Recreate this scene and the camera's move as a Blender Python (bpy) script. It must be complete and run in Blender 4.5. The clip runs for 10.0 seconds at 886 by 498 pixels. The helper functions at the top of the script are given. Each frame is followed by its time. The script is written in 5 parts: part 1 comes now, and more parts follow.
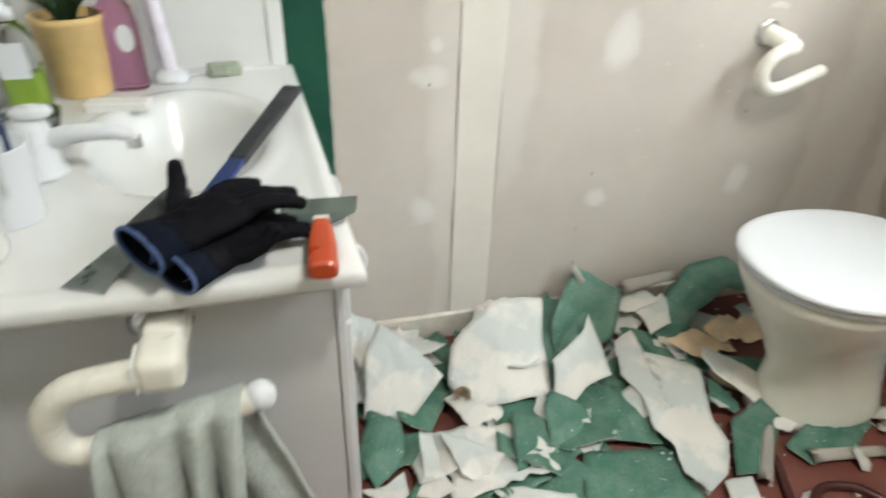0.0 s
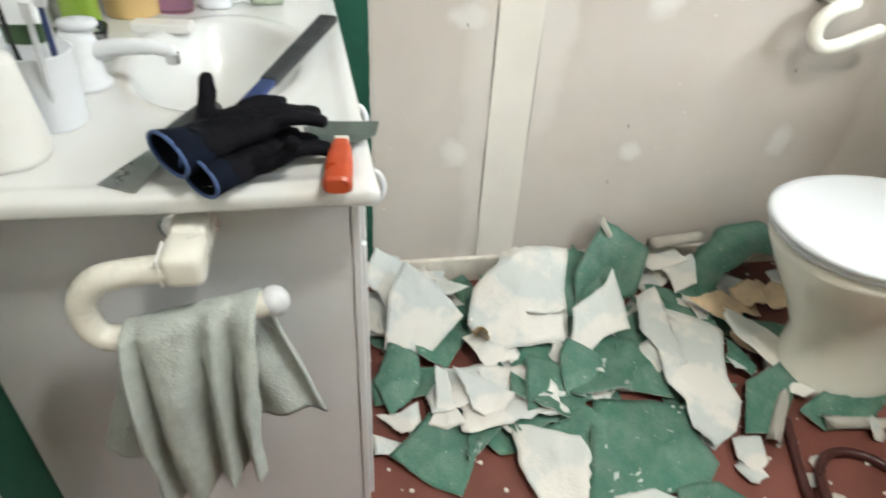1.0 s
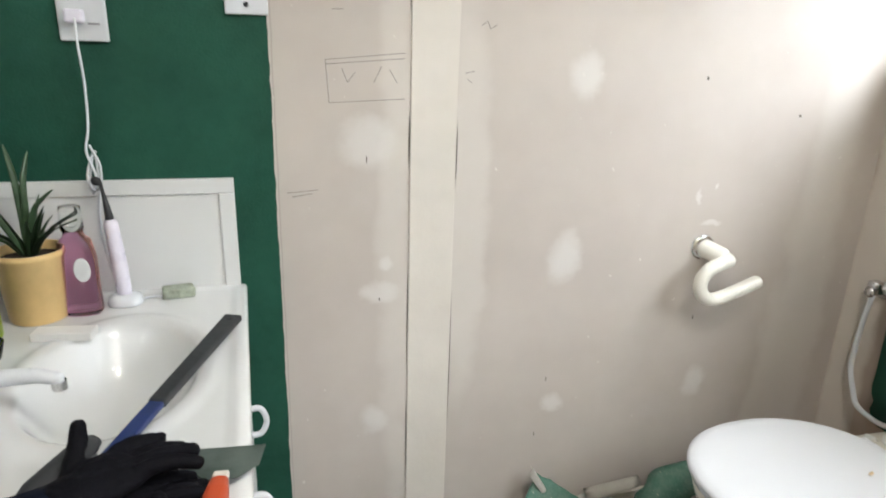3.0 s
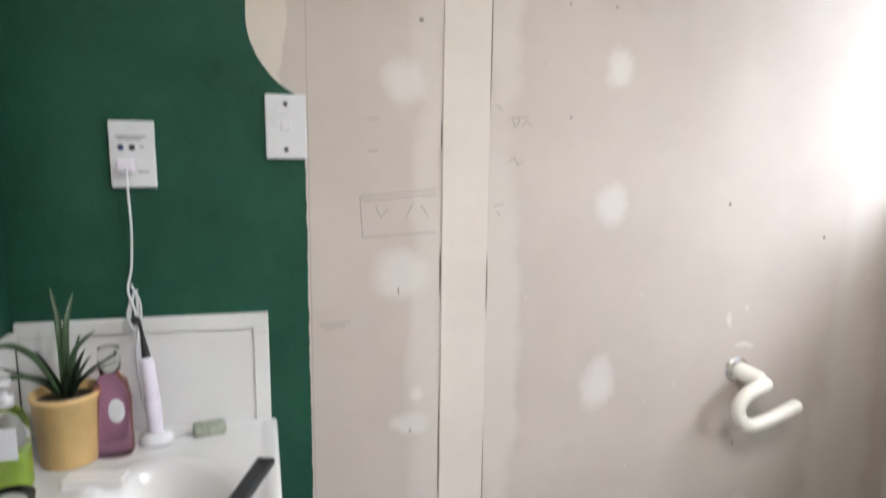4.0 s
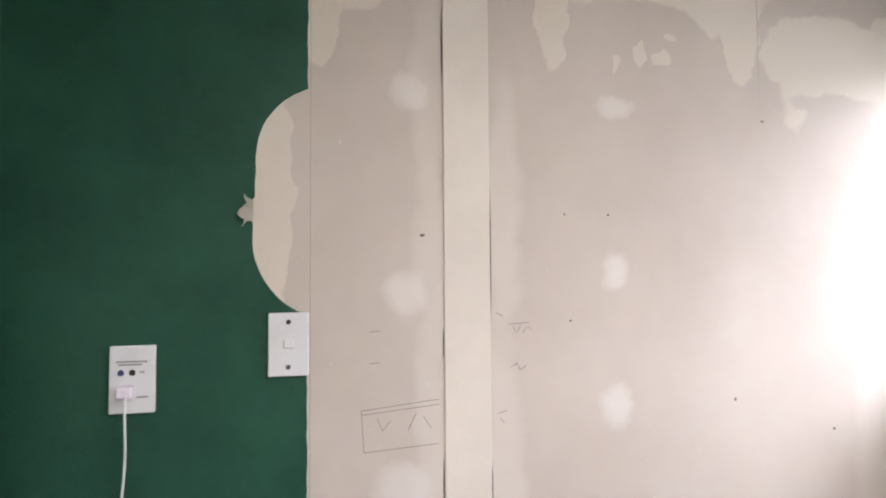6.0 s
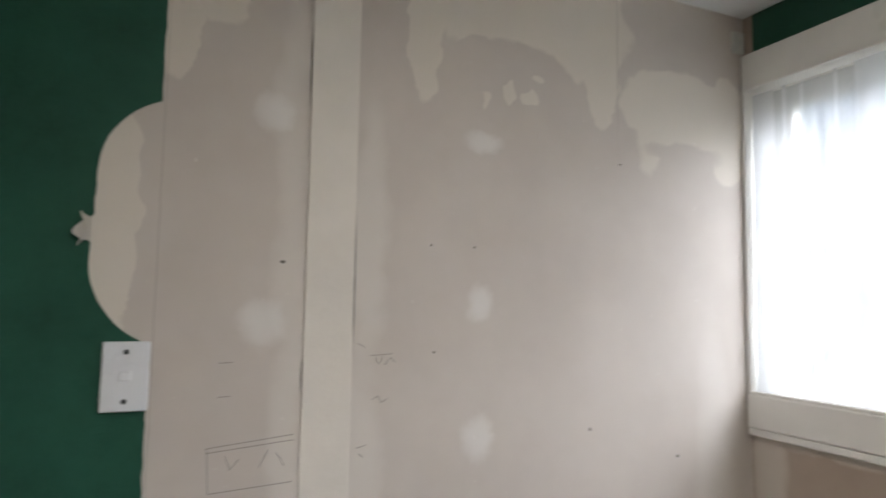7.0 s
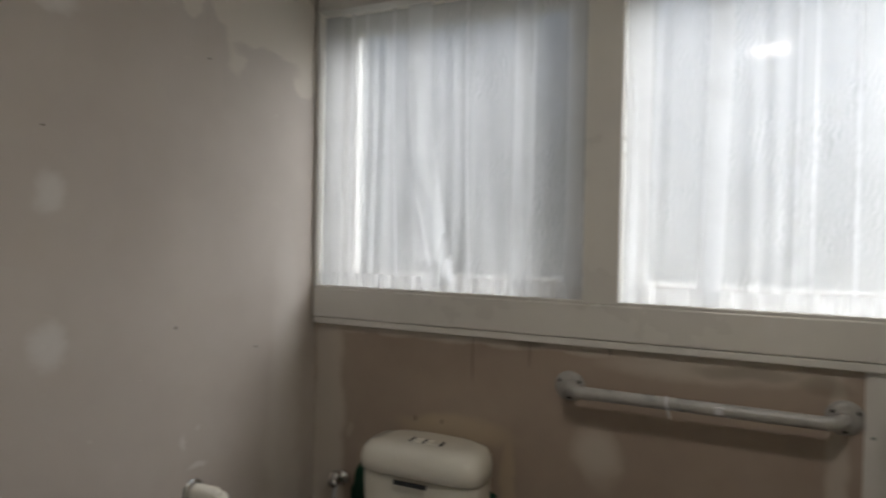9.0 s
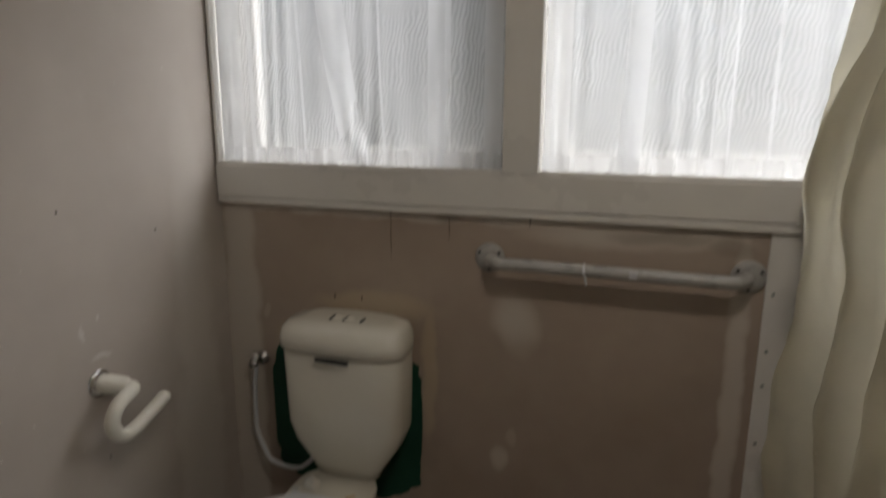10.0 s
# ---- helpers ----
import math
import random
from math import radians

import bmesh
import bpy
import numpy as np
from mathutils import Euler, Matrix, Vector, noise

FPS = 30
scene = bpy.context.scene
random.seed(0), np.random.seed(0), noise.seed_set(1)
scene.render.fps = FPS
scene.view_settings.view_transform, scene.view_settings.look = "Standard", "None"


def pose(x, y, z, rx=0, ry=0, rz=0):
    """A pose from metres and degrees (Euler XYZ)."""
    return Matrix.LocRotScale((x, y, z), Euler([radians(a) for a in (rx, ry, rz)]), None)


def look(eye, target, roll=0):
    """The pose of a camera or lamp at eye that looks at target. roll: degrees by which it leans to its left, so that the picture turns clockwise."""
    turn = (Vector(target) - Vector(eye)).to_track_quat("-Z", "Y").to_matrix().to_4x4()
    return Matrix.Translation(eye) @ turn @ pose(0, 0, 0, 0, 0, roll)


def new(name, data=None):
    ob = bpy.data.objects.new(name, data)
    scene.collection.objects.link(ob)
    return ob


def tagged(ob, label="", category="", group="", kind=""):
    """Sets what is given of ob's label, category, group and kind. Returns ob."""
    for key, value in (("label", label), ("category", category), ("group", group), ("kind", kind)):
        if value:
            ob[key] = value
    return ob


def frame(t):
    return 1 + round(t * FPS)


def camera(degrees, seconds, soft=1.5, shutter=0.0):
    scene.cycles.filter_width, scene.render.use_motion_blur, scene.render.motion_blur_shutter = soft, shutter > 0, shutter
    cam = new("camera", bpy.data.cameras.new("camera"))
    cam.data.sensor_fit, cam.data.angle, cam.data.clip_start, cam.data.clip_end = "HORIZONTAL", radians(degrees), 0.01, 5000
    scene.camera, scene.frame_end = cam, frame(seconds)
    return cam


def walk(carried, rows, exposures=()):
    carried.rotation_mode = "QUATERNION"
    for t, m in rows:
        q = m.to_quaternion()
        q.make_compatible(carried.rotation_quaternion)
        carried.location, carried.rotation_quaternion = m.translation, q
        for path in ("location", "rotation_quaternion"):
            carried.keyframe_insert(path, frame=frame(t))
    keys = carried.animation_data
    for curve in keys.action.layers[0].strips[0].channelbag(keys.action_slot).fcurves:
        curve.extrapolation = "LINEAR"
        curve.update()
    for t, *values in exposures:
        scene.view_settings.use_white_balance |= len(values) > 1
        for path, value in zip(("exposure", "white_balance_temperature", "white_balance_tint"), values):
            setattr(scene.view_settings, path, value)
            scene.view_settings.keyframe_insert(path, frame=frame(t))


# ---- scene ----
cam = camera(70.3, 10.0, soft=1.8, shutter=0.5)
PATH = [
    (0, (-0.095, -1.216, 1.074), (0.353, 0.407, -0.006), 2.0),
    (0.5, (-0.09, -1.259, 1.07), (0.114, 0.365, -0.079), 2.0),
    (1, (-0.07, -1.262, 1.061), (0.237, 0.311, -0.136), 3.4),
    (1.5, (-0.034, -1.254, 1.052), (0.459, 0.231, -0.193), 4.8),
    (2, (-0.003, -1.231, 1.074), (0.633, 0.369, 0.057), 2.8),
    (2.5, (0.013, -1.231, 1.142), (0.584, 0.542, 0.415), 1.7),
    (3.8, (-0.01, -1.217, 1.223), (0.435, 0.684, 0.79), 1.1),
    (4, (-0.021, -1.213, 1.245), (0.433, 0.708, 0.929), 0.7),
    (4.5, (-0.026, -1.206, 1.3), (0.387, 0.744, 1.154), 0.1),
    (5, (-0.042, -1.209, 1.319), (0.38, 0.745, 1.300), -0.6),
    (6.5, (-0.022, -1.196, 1.422), (0.565, 0.713, 1.543), 0.5),
    (7, (0.015, -1.195, 1.415), (0.825, 0.627, 1.58), 1.0),
    (7.5, (0.005, -1.166, 1.414), (1.123, 0.483, 1.592), 1.8),
    (8, (-0.078, -1.11, 1.401), (1.372, 0.266, 1.463), -0.7),
    (8.5, (-0.12, -1.093, 1.365), (1.517, 0.056, 1.334), -0.4),
    (9, (-0.098, -1.124, 1.343), (1.716, -0.283, 1.306), 1.1),
    (9.5, (-0.091, -1.1, 1.343), (1.826, -0.541, 1.243), 1.2),
    (10, (-0.023, -1.113, 1.33), (1.837, -0.515, 0.904), 0.3),
]
EXPOSURES = [(0, 1.12, 6250, 5), (0.5, 1.25, 6250, 5), (1.5, 1.2, 6230, 5), (2.5, 1.05, 6230, 7), (4.5, 0.84, 6170, 16), (5, 0.96, 6250, 17), (6.5, 0.74, 6350, 20), (7, 0.07, 6250, 13), (7.5, -0.55, 6300, 12), (8, -0.85, 6250, 11), (8.5, -0.92, 6430, 11), (9, -1.15, 6700, 12), (9.5, -1.42, 6800, 10), (10, -1.25, 6900, 14)]
walk(cam, [(t, look(e, g, r)) for t, e, g, r in PATH], EXPOSURES)

# ---- world and lights ----
world = bpy.data.worlds.new("overcast_sky")
scene.world = world
world.use_nodes = True
wn = world.node_tree
sky = wn.nodes.new("ShaderNodeTexSky")
sky.sky_type = "NISHITA"
sky.sun_disc = False
sky.sun_elevation = radians(50)
sky.sun_rotation = radians(100)
wn.links.new(sky.outputs[0], wn.nodes["Background"].inputs[0])
wn.nodes["Background"].inputs[1].default_value = 0.15


def area_lamp(name, m, sx, sy, watts, colour):
    d = bpy.data.lights.new(name, "AREA")
    d.shape, d.size, d.size_y, d.energy, d.color = "RECTANGLE", sx, sy, watts, colour
    ob = new(name, d)
    ob.matrix_world = m
    return ob


sun_data = bpy.data.lights.new("sun", "SUN")
sun_data.energy, sun_data.angle, sun_data.color = 0.6, radians(15), (1.0, 0.97, 0.93)
sun_lamp = new("sun", sun_data)
sun_lamp.matrix_world = look((4, -1.5, 6), (0, 0, 0))
area_lamp("window_sky_light", look((3.0, -3.0, 3.4), (1.4, -0.9, 1.6)), 2.6, 2.2, 450, (0.93, 0.97, 1.0))
area_lamp("ceiling_bulb", look((0.42, -1.22, 2.08), (0.42, -1.22, 0)), 0.16, 0.16, 9.3, (1.0, 0.94, 0.86))


# ---- materials ----
def nodes_of(m):
    return m.node_tree.nodes, m.node_tree.links


def tex_coord(nt, kind="Object"):
    return nt.nodes.new("ShaderNodeTexCoord").outputs[kind]


def noise_node(nt, co, scale, detail=4.0, rough=0.6):
    n = nt.nodes.new("ShaderNodeTexNoise")
    n.inputs["Scale"].default_value, n.inputs["Detail"].default_value, n.inputs["Roughness"].default_value = scale, detail, rough
    nt.links.new(co, n.inputs["Vector"])
    return n.outputs["Fac"]


def ramp(nt, fac, a, b, pa=0.35, pb=0.65):
    n = nt.nodes.new("ShaderNodeValToRGB")
    n.color_ramp.elements[0].position, n.color_ramp.elements[1].position = pa, pb
    n.color_ramp.elements[0].color, n.color_ramp.elements[1].color = (*a, 1), (*b, 1)
    nt.links.new(fac, n.inputs[0])
    return n.outputs[0]


def mixc(nt, fac, a, b):
    n = nt.nodes.new("ShaderNodeMix")
    n.data_type = "RGBA"
    for sock, v in ((n.inputs[0], fac), (n.inputs[6], a), (n.inputs[7], b)):
        if isinstance(v, bpy.types.NodeSocket):
            nt.links.new(v, sock)
        elif isinstance(v, tuple):
            sock.default_value = (*v, 1)
        else:
            sock.default_value = v
    return n.outputs[2]


def math_node(nt, op, a, b=0.0, clamp=False):
    n = nt.nodes.new("ShaderNodeMath")
    n.operation, n.use_clamp = op, clamp
    for sock, v in zip(n.inputs, (a, b)):
        if isinstance(v, bpy.types.NodeSocket):
            nt.links.new(v, sock)
        else:
            sock.default_value = v
    return n.outputs[0]


def maprange(nt, v, a, b, c=0.0, d=1.0):
    n = nt.nodes.new("ShaderNodeMapRange")
    n.interpolation_type = "SMOOTHSTEP"
    nt.links.new(v, n.inputs[0])
    for k, x in zip((1, 2, 3, 4), (a, b, c, d)):
        n.inputs[k].default_value = x
    return n.outputs[0]


def bump(nt, height, strength, dist):
    n = nt.nodes.new("ShaderNodeBump")
    n.inputs["Strength"].default_value, n.inputs["Distance"].default_value = strength, dist
    nt.links.new(height, n.inputs["Height"])
    return n.outputs[0]


def material(name, base, rough=0.5, var=0.12, scale=6.0, grain=90.0, relief=0.15, depth=0.002, metal=0.0, coat=0.0, spread=0.12):
    """A surface with large stains, fine grain, uneven gloss and a fine relief."""
    m = bpy.data.materials.new(name)
    m.use_nodes = True
    nt = m.node_tree
    p = nt.nodes["Principled BSDF"]
    co = tex_coord(nt)
    big, fine = noise_node(nt, co, scale), noise_node(nt, co, grain, 3.0)
    low, high = tuple(c * (1 - var) for c in base), tuple(min(1.0, c * (1 + var)) for c in base)
    col = mixc(nt, math_node(nt, "MULTIPLY", fine, 0.35), ramp(nt, big, low, high), high)
    nt.links.new(col, p.inputs["Base Color"])
    nt.links.new(maprange(nt, big, 0.3, 0.7, max(0.03, rough - spread), min(1.0, rough + spread)), p.inputs["Roughness"])
    nt.links.new(bump(nt, fine, relief, depth), p.inputs["Normal"])
    p.inputs["Metallic"].default_value, p.inputs["Coat Weight"].default_value = metal, coat
    return m


def blob_mask(nt, co, blobs):
    """The union of soft ellipses (x, z, rx, rz) on an upright wall."""
    sep = nt.nodes.new("ShaderNodeSeparateXYZ")
    nt.links.new(co, sep.inputs[0])
    total = None
    for x, z, rx, rz, edge in blobs:
        dx = math_node(nt, "MULTIPLY", math_node(nt, "SUBTRACT", sep.outputs[0], x), 1 / rx)
        dz = math_node(nt, "MULTIPLY", math_node(nt, "SUBTRACT", sep.outputs[2], z), 1 / rz)
        d = math_node(nt, "ADD", math_node(nt, "MULTIPLY", dx, dx), math_node(nt, "MULTIPLY", dz, dz))
        f = maprange(nt, d, 1 + edge * 1.6, max(0.0, 1 - edge * 1.6), 0.0, 1.0)
        total = f if total is None else math_node(nt, "MAXIMUM", total, f)
    return total


def warped(nt, co, scale, amount):
    n = nt.nodes.new("ShaderNodeTexNoise")
    n.inputs["Scale"].default_value, n.inputs["Detail"].default_value = scale, 5
    nt.links.new(co, n.inputs["Vector"])
    a = nt.nodes.new("ShaderNodeVectorMath")
    a.operation = "SUBTRACT"
    nt.links.new(n.outputs["Color"], a.inputs[0])
    a.inputs[1].default_value = (0.5, 0.5, 0.5)
    b = nt.nodes.new("ShaderNodeVectorMath")
    b.operation = "MULTIPLY_ADD"
    nt.links.new(a.outputs[0], b.inputs[0])
    b.inputs[1].default_value = (amount,) * 3
    nt.links.new(co, b.inputs[2])
    return b.outputs[0]


def board_material():
    """Stripped plasterboard: grey-beige lining paper, filler dabs over the fixings, and cream backing paper left near the ceiling."""
    m = bpy.data.materials.new("stripped_plasterboard")
    m.use_nodes = True
    nt = m.node_tree
    p = nt.nodes["Principled BSDF"]
    co = tex_coord(nt)
    big, mid, fine = noise_node(nt, co, 2.2), noise_node(nt, co, 14), noise_node(nt, co, 160, 3)
    col = ramp(nt, big, (0.465, 0.418, 0.378), (0.545, 0.495, 0.452))
    col = mixc(nt, math_node(nt, "MULTIPLY", mid, 0.25), col, (0.43, 0.385, 0.345))
    # backing paper left behind
    w9 = warped(nt, warped(nt, co, 6, 0.06), 24, 0.035)
    paper = blob_mask(nt, w9, [
        (0.02, 1.98, 0.045, 0.18, .05), (0.09, 2.12, 0.075, 0.20, .05), (0.50, 2.02, 0.04, 0.19, .05), (0.77, 2.14, 0.30, 0.22, .05), (0.96, 1.98, 0.05, 0.15, .05),
        (1.20, 1.91, 0.19, 0.105, .05), (1.37, 1.88, 0.08, 0.15, .05), (1.10, 1.80, 0.04, 0.07, .3), (-0.075, 1.54, 0.05, 0.24, .05)])
    bare = blob_mask(nt, w9, [(0.725, 1.82, 0.185, 0.185, .05), (0.62, 1.90, 0.07, 0.10, .05), (0.41, 2.02, 0.045, 0.20, .1), (1.22, 1.80, 0.12, 0.025, .3), (1.24, 2.13, 0.22, 0.09, .05), (0.98, 1.78, 0.10, 0.04, .3)])
    isles = blob_mask(nt, w9, [(0.745, 1.868, 0.028, 0.014, .1), (0.70, 1.875, 0.012, 0.024, .1), (0.775, 1.915, 0.016, 0.008, .1), (0.64, 1.855, 0.008, 0.018, .2)])
    paper = math_node(nt, "MAXIMUM", math_node(nt, "SUBTRACT", paper, bare, True), isles)
    col = mixc(nt, math_node(nt, "MULTIPLY", paper, 0.68), col, (0.65, 0.60, 0.525))
    # smeared compound beside the joint and in the corner
    smear = blob_mask(nt, warped(nt, co, 7, 0.09), [
        (0.385, 0.85, 0.045, 0.42, .35), (0.39, 1.55, 0.035, 0.25, .5), (1.30, 0.55, 0.07, 0.75, .4), (1.24, 0.30, 0.05, 0.35, .4), (0.235, 1.0, 0.03, 1.0, .8)])
    col = mixc(nt, math_node(nt, "MULTIPLY", smear, 0.42), col, (0.68, 0.645, 0.60))
    dabs = [(0.19, 1.37, 0.035, 0.055, .7), (0.632, 1.415, 0.03, 0.045, .6), (0.632, 1.128, 0.032, 0.055, .7), (0.199, 1.765, 0.03, 0.04, .8), (0.642, 1.766, 0.04, 0.03, .8),
            (0.18, 0.995, 0.055, 0.065, .6), (0.62, 0.733, 0.04, 0.075, .6), (0.218, 0.742, 0.016, 0.018, .6), (0.2, 0.682, 0.04, 0.028, .6), (0.622, 0.37, 0.032, 0.032, .6),
            (1.009, 0.378, 0.028, 0.05, .7), (0.184, 0.371, 0.025, 0.045, .7), (0.985, 0.80, 0.030, 0.010, .6), (0.945, 0.87, 0.006, 0.022, .6), (0.99, 0.89, 0.004, 0.010, .6)]
    filler = blob_mask(nt, warped(nt, warped(nt, co, 9, 0.05), 45, 0.02), [(x, z, rx * 0.95, rz * 0.72, edge) for x, z, rx, rz, edge in dabs])
    col = mixc(nt, math_node(nt, "MULTIPLY", filler, 0.55), col, (0.71, 0.69, 0.665))
    seam = blob_mask(nt, warped(nt, co, 12, 0.006), [(1.004, 2.02, .0016, .20, .5), (0.005, 1.0, .0012, 1.2, .6)])
    col = mixc(nt, math_node(nt, "MULTIPLY", seam, 0.55), col, (0.30, 0.265, 0.235))
    fleck = maprange(nt, noise_node(nt, co, 55, 2, 0.5), 0.735, 0.76)
    col = mixc(nt, math_node(nt, "MULTIPLY", fleck, 0.6), col, (0.70, 0.67, 0.62))
    # nail heads and nicks
    nicks = blob_mask(nt, co, [(0.219, 1.483, .005, .003, .3), (0.175, 0.963, .0012, .008, .3), (0.2, 0.665, .0015, .004, .3), (0.62, 1.53, .003, .002, .3), (0.53, 1.31, .003, .002, .3),
                               (0.52, 1.53, .002, .003, .3), (0.92, 1.13, .003, .004, .3), (0.60, 0.43, .0012, .006, .3), (0.58, 0.28, .0012, .006, .3), (1.01, 1.75, .004, .002, .3), (0.98, 0.56, .0015, .006, .3), (1.18, 1.05, .004, .003, .3),
                               (0.2600, 1.0, .0016, .05, .4), (0.2602, 1.27, .0012, .03, .4), (0.2602, .62, .0012, .12, .5), (0.3583, 1.45, .0016, .12, .5), (0.3583, .97, .0016, .06, .4), (0.3583, .5, .0012, .15, .5), (0.26, 1.86, .0016, .07, .5), (0.2602, .3, .0012, .1, .5)])
    col = mixc(nt, nicks, col, (0.10, 0.085, 0.07))
    nt.links.new(col, p.inputs["Base Color"])
    p.inputs["Roughness"].default_value = 0.82
    h = math_node(nt, "ADD", math_node(nt, "MULTIPLY", paper, 0.6), math_node(nt, "ADD", math_node(nt, "MULTIPLY", fine, 0.10), math_node(nt, "MULTIPLY", mid, 0.25)))
    nt.links.new(bump(nt, h, 0.35, 0.002), p.inputs["Normal"])
    return m


def east_board_material():
    """Bare brownish board below the window, with pale compound along its edges and a scraped ring round the cistern."""
    m = bpy.data.materials.new("bare_board")
    m.use_nodes = True
    nt = m.node_tree
    p = nt.nodes["Principled BSDF"]
    co = tex_coord(nt)
    swap = nt.nodes.new("ShaderNodeCombineXYZ")
    sep = nt.nodes.new("ShaderNodeSeparateXYZ")
    nt.links.new(co, sep.inputs[0])
    nt.links.new(sep.outputs[1], swap.inputs[0])
    nt.links.new(sep.outputs[2], swap.inputs[2])
    big, mid, fine = noise_node(nt, co, 2.5), noise_node(nt, co, 12), noise_node(nt, co, 160, 3)
    col = ramp(nt, big, (0.36, 0.285, 0.23), (0.45, 0.37, 0.305))
    col = mixc(nt, math_node(nt, "MULTIPLY", mid, 0.3), col, (0.33, 0.265, 0.22))
    w = warped(nt, swap.outputs[0], 9, 0.05)
    pale = blob_mask(nt, w, [(-0.05, 0.55, 0.055, 0.9, .3), (-0.7, 1.085, 0.75, 0.022, .5), (-1.10, 1.055, 0.22, 0.03, .6), (-1.33, 0.6, 0.02, 0.6, .5), (-0.83, 0.83, 0.05, 0.05, .9), (-0.80, 0.45, 0.02, 0.03, .6)])
    col = mixc(nt, math_node(nt, "MULTIPLY", pale, 0.8), col, (0.62, 0.57, 0.51))
    ring = blob_mask(nt, w, [(-0.46, 0.83, 0.15, 0.035, .5), (-0.61, 0.66, 0.02, 0.17, .5), (-0.20, 0.70, 0.04, 0.05, .7)])
    col = mixc(nt, math_node(nt, "MULTIPLY", ring, 0.65), col, (0.56, 0.46, 0.33))
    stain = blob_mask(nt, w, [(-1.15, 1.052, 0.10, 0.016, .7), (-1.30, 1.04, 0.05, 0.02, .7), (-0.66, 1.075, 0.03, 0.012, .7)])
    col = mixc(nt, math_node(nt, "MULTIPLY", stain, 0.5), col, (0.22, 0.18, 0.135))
    dab = blob_mask(nt, w, [(-0.831, 0.514, 0.014, 0.022, .5), (-0.844, 0.80, 0.04, 0.05, .9), (-1.32, 0.62, 0.012, 0.03, .7), (-0.07, 0.86, 0.012, 0.03, .6), (-0.125, 0.78, 0.01, 0.02, .6)])
    col = mixc(nt, math_node(nt, "MULTIPLY", dab, 0.4), col, (0.60, 0.54, 0.47))
    crack = blob_mask(nt, warped(nt, swap.outputs[0], 30, 0.006), [(-0.505, 1.03, .0011, .065, .4), (-0.505, 1.09, .0022, .012, .4), (-0.86, 1.08, .0016, .014, .5), (-0.66, 1.05, .001, .03, .5), (-0.34, 0.845, .0022, .008, .5), (-0.42, 0.845, .0018, .007, .5)])
    col = mixc(nt, crack, col, (0.07, 0.055, 0.045))
    nt.links.new(col, p.inputs["Base Color"])
    p.inputs["Roughness"].default_value = 0.7
    nt.links.new(bump(nt, math_node(nt, "ADD", math_node(nt, "MULTIPLY", fine, 0.15), mid), 0.25, 0.002), p.inputs["Normal"])
    return m


def paper_face_material(name, base, var=0.3, lit_dust=0.0):
    """Embossed wallpaper face with mottled tint and fine cross fibres."""
    m = bpy.data.materials.new(name)
    m.use_nodes = True
    nt = m.node_tree
    p = nt.nodes["Principled BSDF"]
    co = tex_coord(nt)
    big, mid, fine = noise_node(nt, co, 5), noise_node(nt, co, 45, 6, 0.7), noise_node(nt, co, 240, 3)
    rnd = nt.nodes.new("ShaderNodeObjectInfo").outputs["Random"]
    low, high = tuple(c * (1 - var) for c in base), tuple(c * (1 + var) for c in base)
    col = mixc(nt, math_node(nt, "MULTIPLY", mid, 0.6), ramp(nt, big, low, high), tuple(min(1, c * 1.6) for c in base))
    col = mixc(nt, math_node(nt, "MULTIPLY", rnd, 0.25), col, tuple(c * 1.35 for c in base))
    # Pale dust, which also lifts the tone as light from above would.
    if lit_dust:
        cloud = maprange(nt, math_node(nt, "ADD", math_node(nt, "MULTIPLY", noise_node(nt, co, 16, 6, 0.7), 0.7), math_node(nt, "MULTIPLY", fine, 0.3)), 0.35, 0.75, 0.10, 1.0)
        col = mixc(nt, math_node(nt, "MULTIPLY", cloud, lit_dust), col, (0.50, 0.52, 0.46))
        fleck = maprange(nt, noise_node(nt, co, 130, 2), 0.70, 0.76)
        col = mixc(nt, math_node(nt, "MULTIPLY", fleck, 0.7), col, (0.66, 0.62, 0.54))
    nt.links.new(col, p.inputs["Base Color"])
    p.inputs["Roughness"].default_value = 0.5
    p.inputs["Specular IOR Level"].default_value = 0.35
    nt.links.new(bump(nt, math_node(nt, "ADD", mid, fine), 0.55, 0.0016), p.inputs["Normal"])
    return m


def paper_back_material():
    """Torn back of the paper: grey-white plies with cream fibre patches."""
    m = bpy.data.materials.new("torn_paper_back")
    m.use_nodes = True
    nt = m.node_tree
    p = nt.nodes["Principled BSDF"]
    co = tex_coord(nt)
    rnd = nt.nodes.new("ShaderNodeObjectInfo").outputs["Random"]
    big, mid, fine = noise_node(nt, co, 7, 5), noise_node(nt, co, 40, 5), noise_node(nt, co, 220, 3)
    ply = ramp(nt, big, (0.45, 0.495, 0.49), (0.64, 0.615, 0.57), 0.46, 0.55)
    col = mixc(nt, math_node(nt, "MULTIPLY", mid, 0.45), ply, (0.56, 0.54, 0.49))
    col = mixc(nt, math_node(nt, "MULTIPLY", rnd, 0.35), col, (0.64, 0.605, 0.55))
    nt.links.new(col, p.inputs["Base Color"])
    p.inputs["Roughness"].default_value = 0.85
    nt.links.new(bump(nt, math_node(nt, "ADD", math_node(nt, "MULTIPLY", big, 1.5), math_node(nt, "ADD", mid, fine)), 0.7, 0.0022), p.inputs["Normal"])
    return m


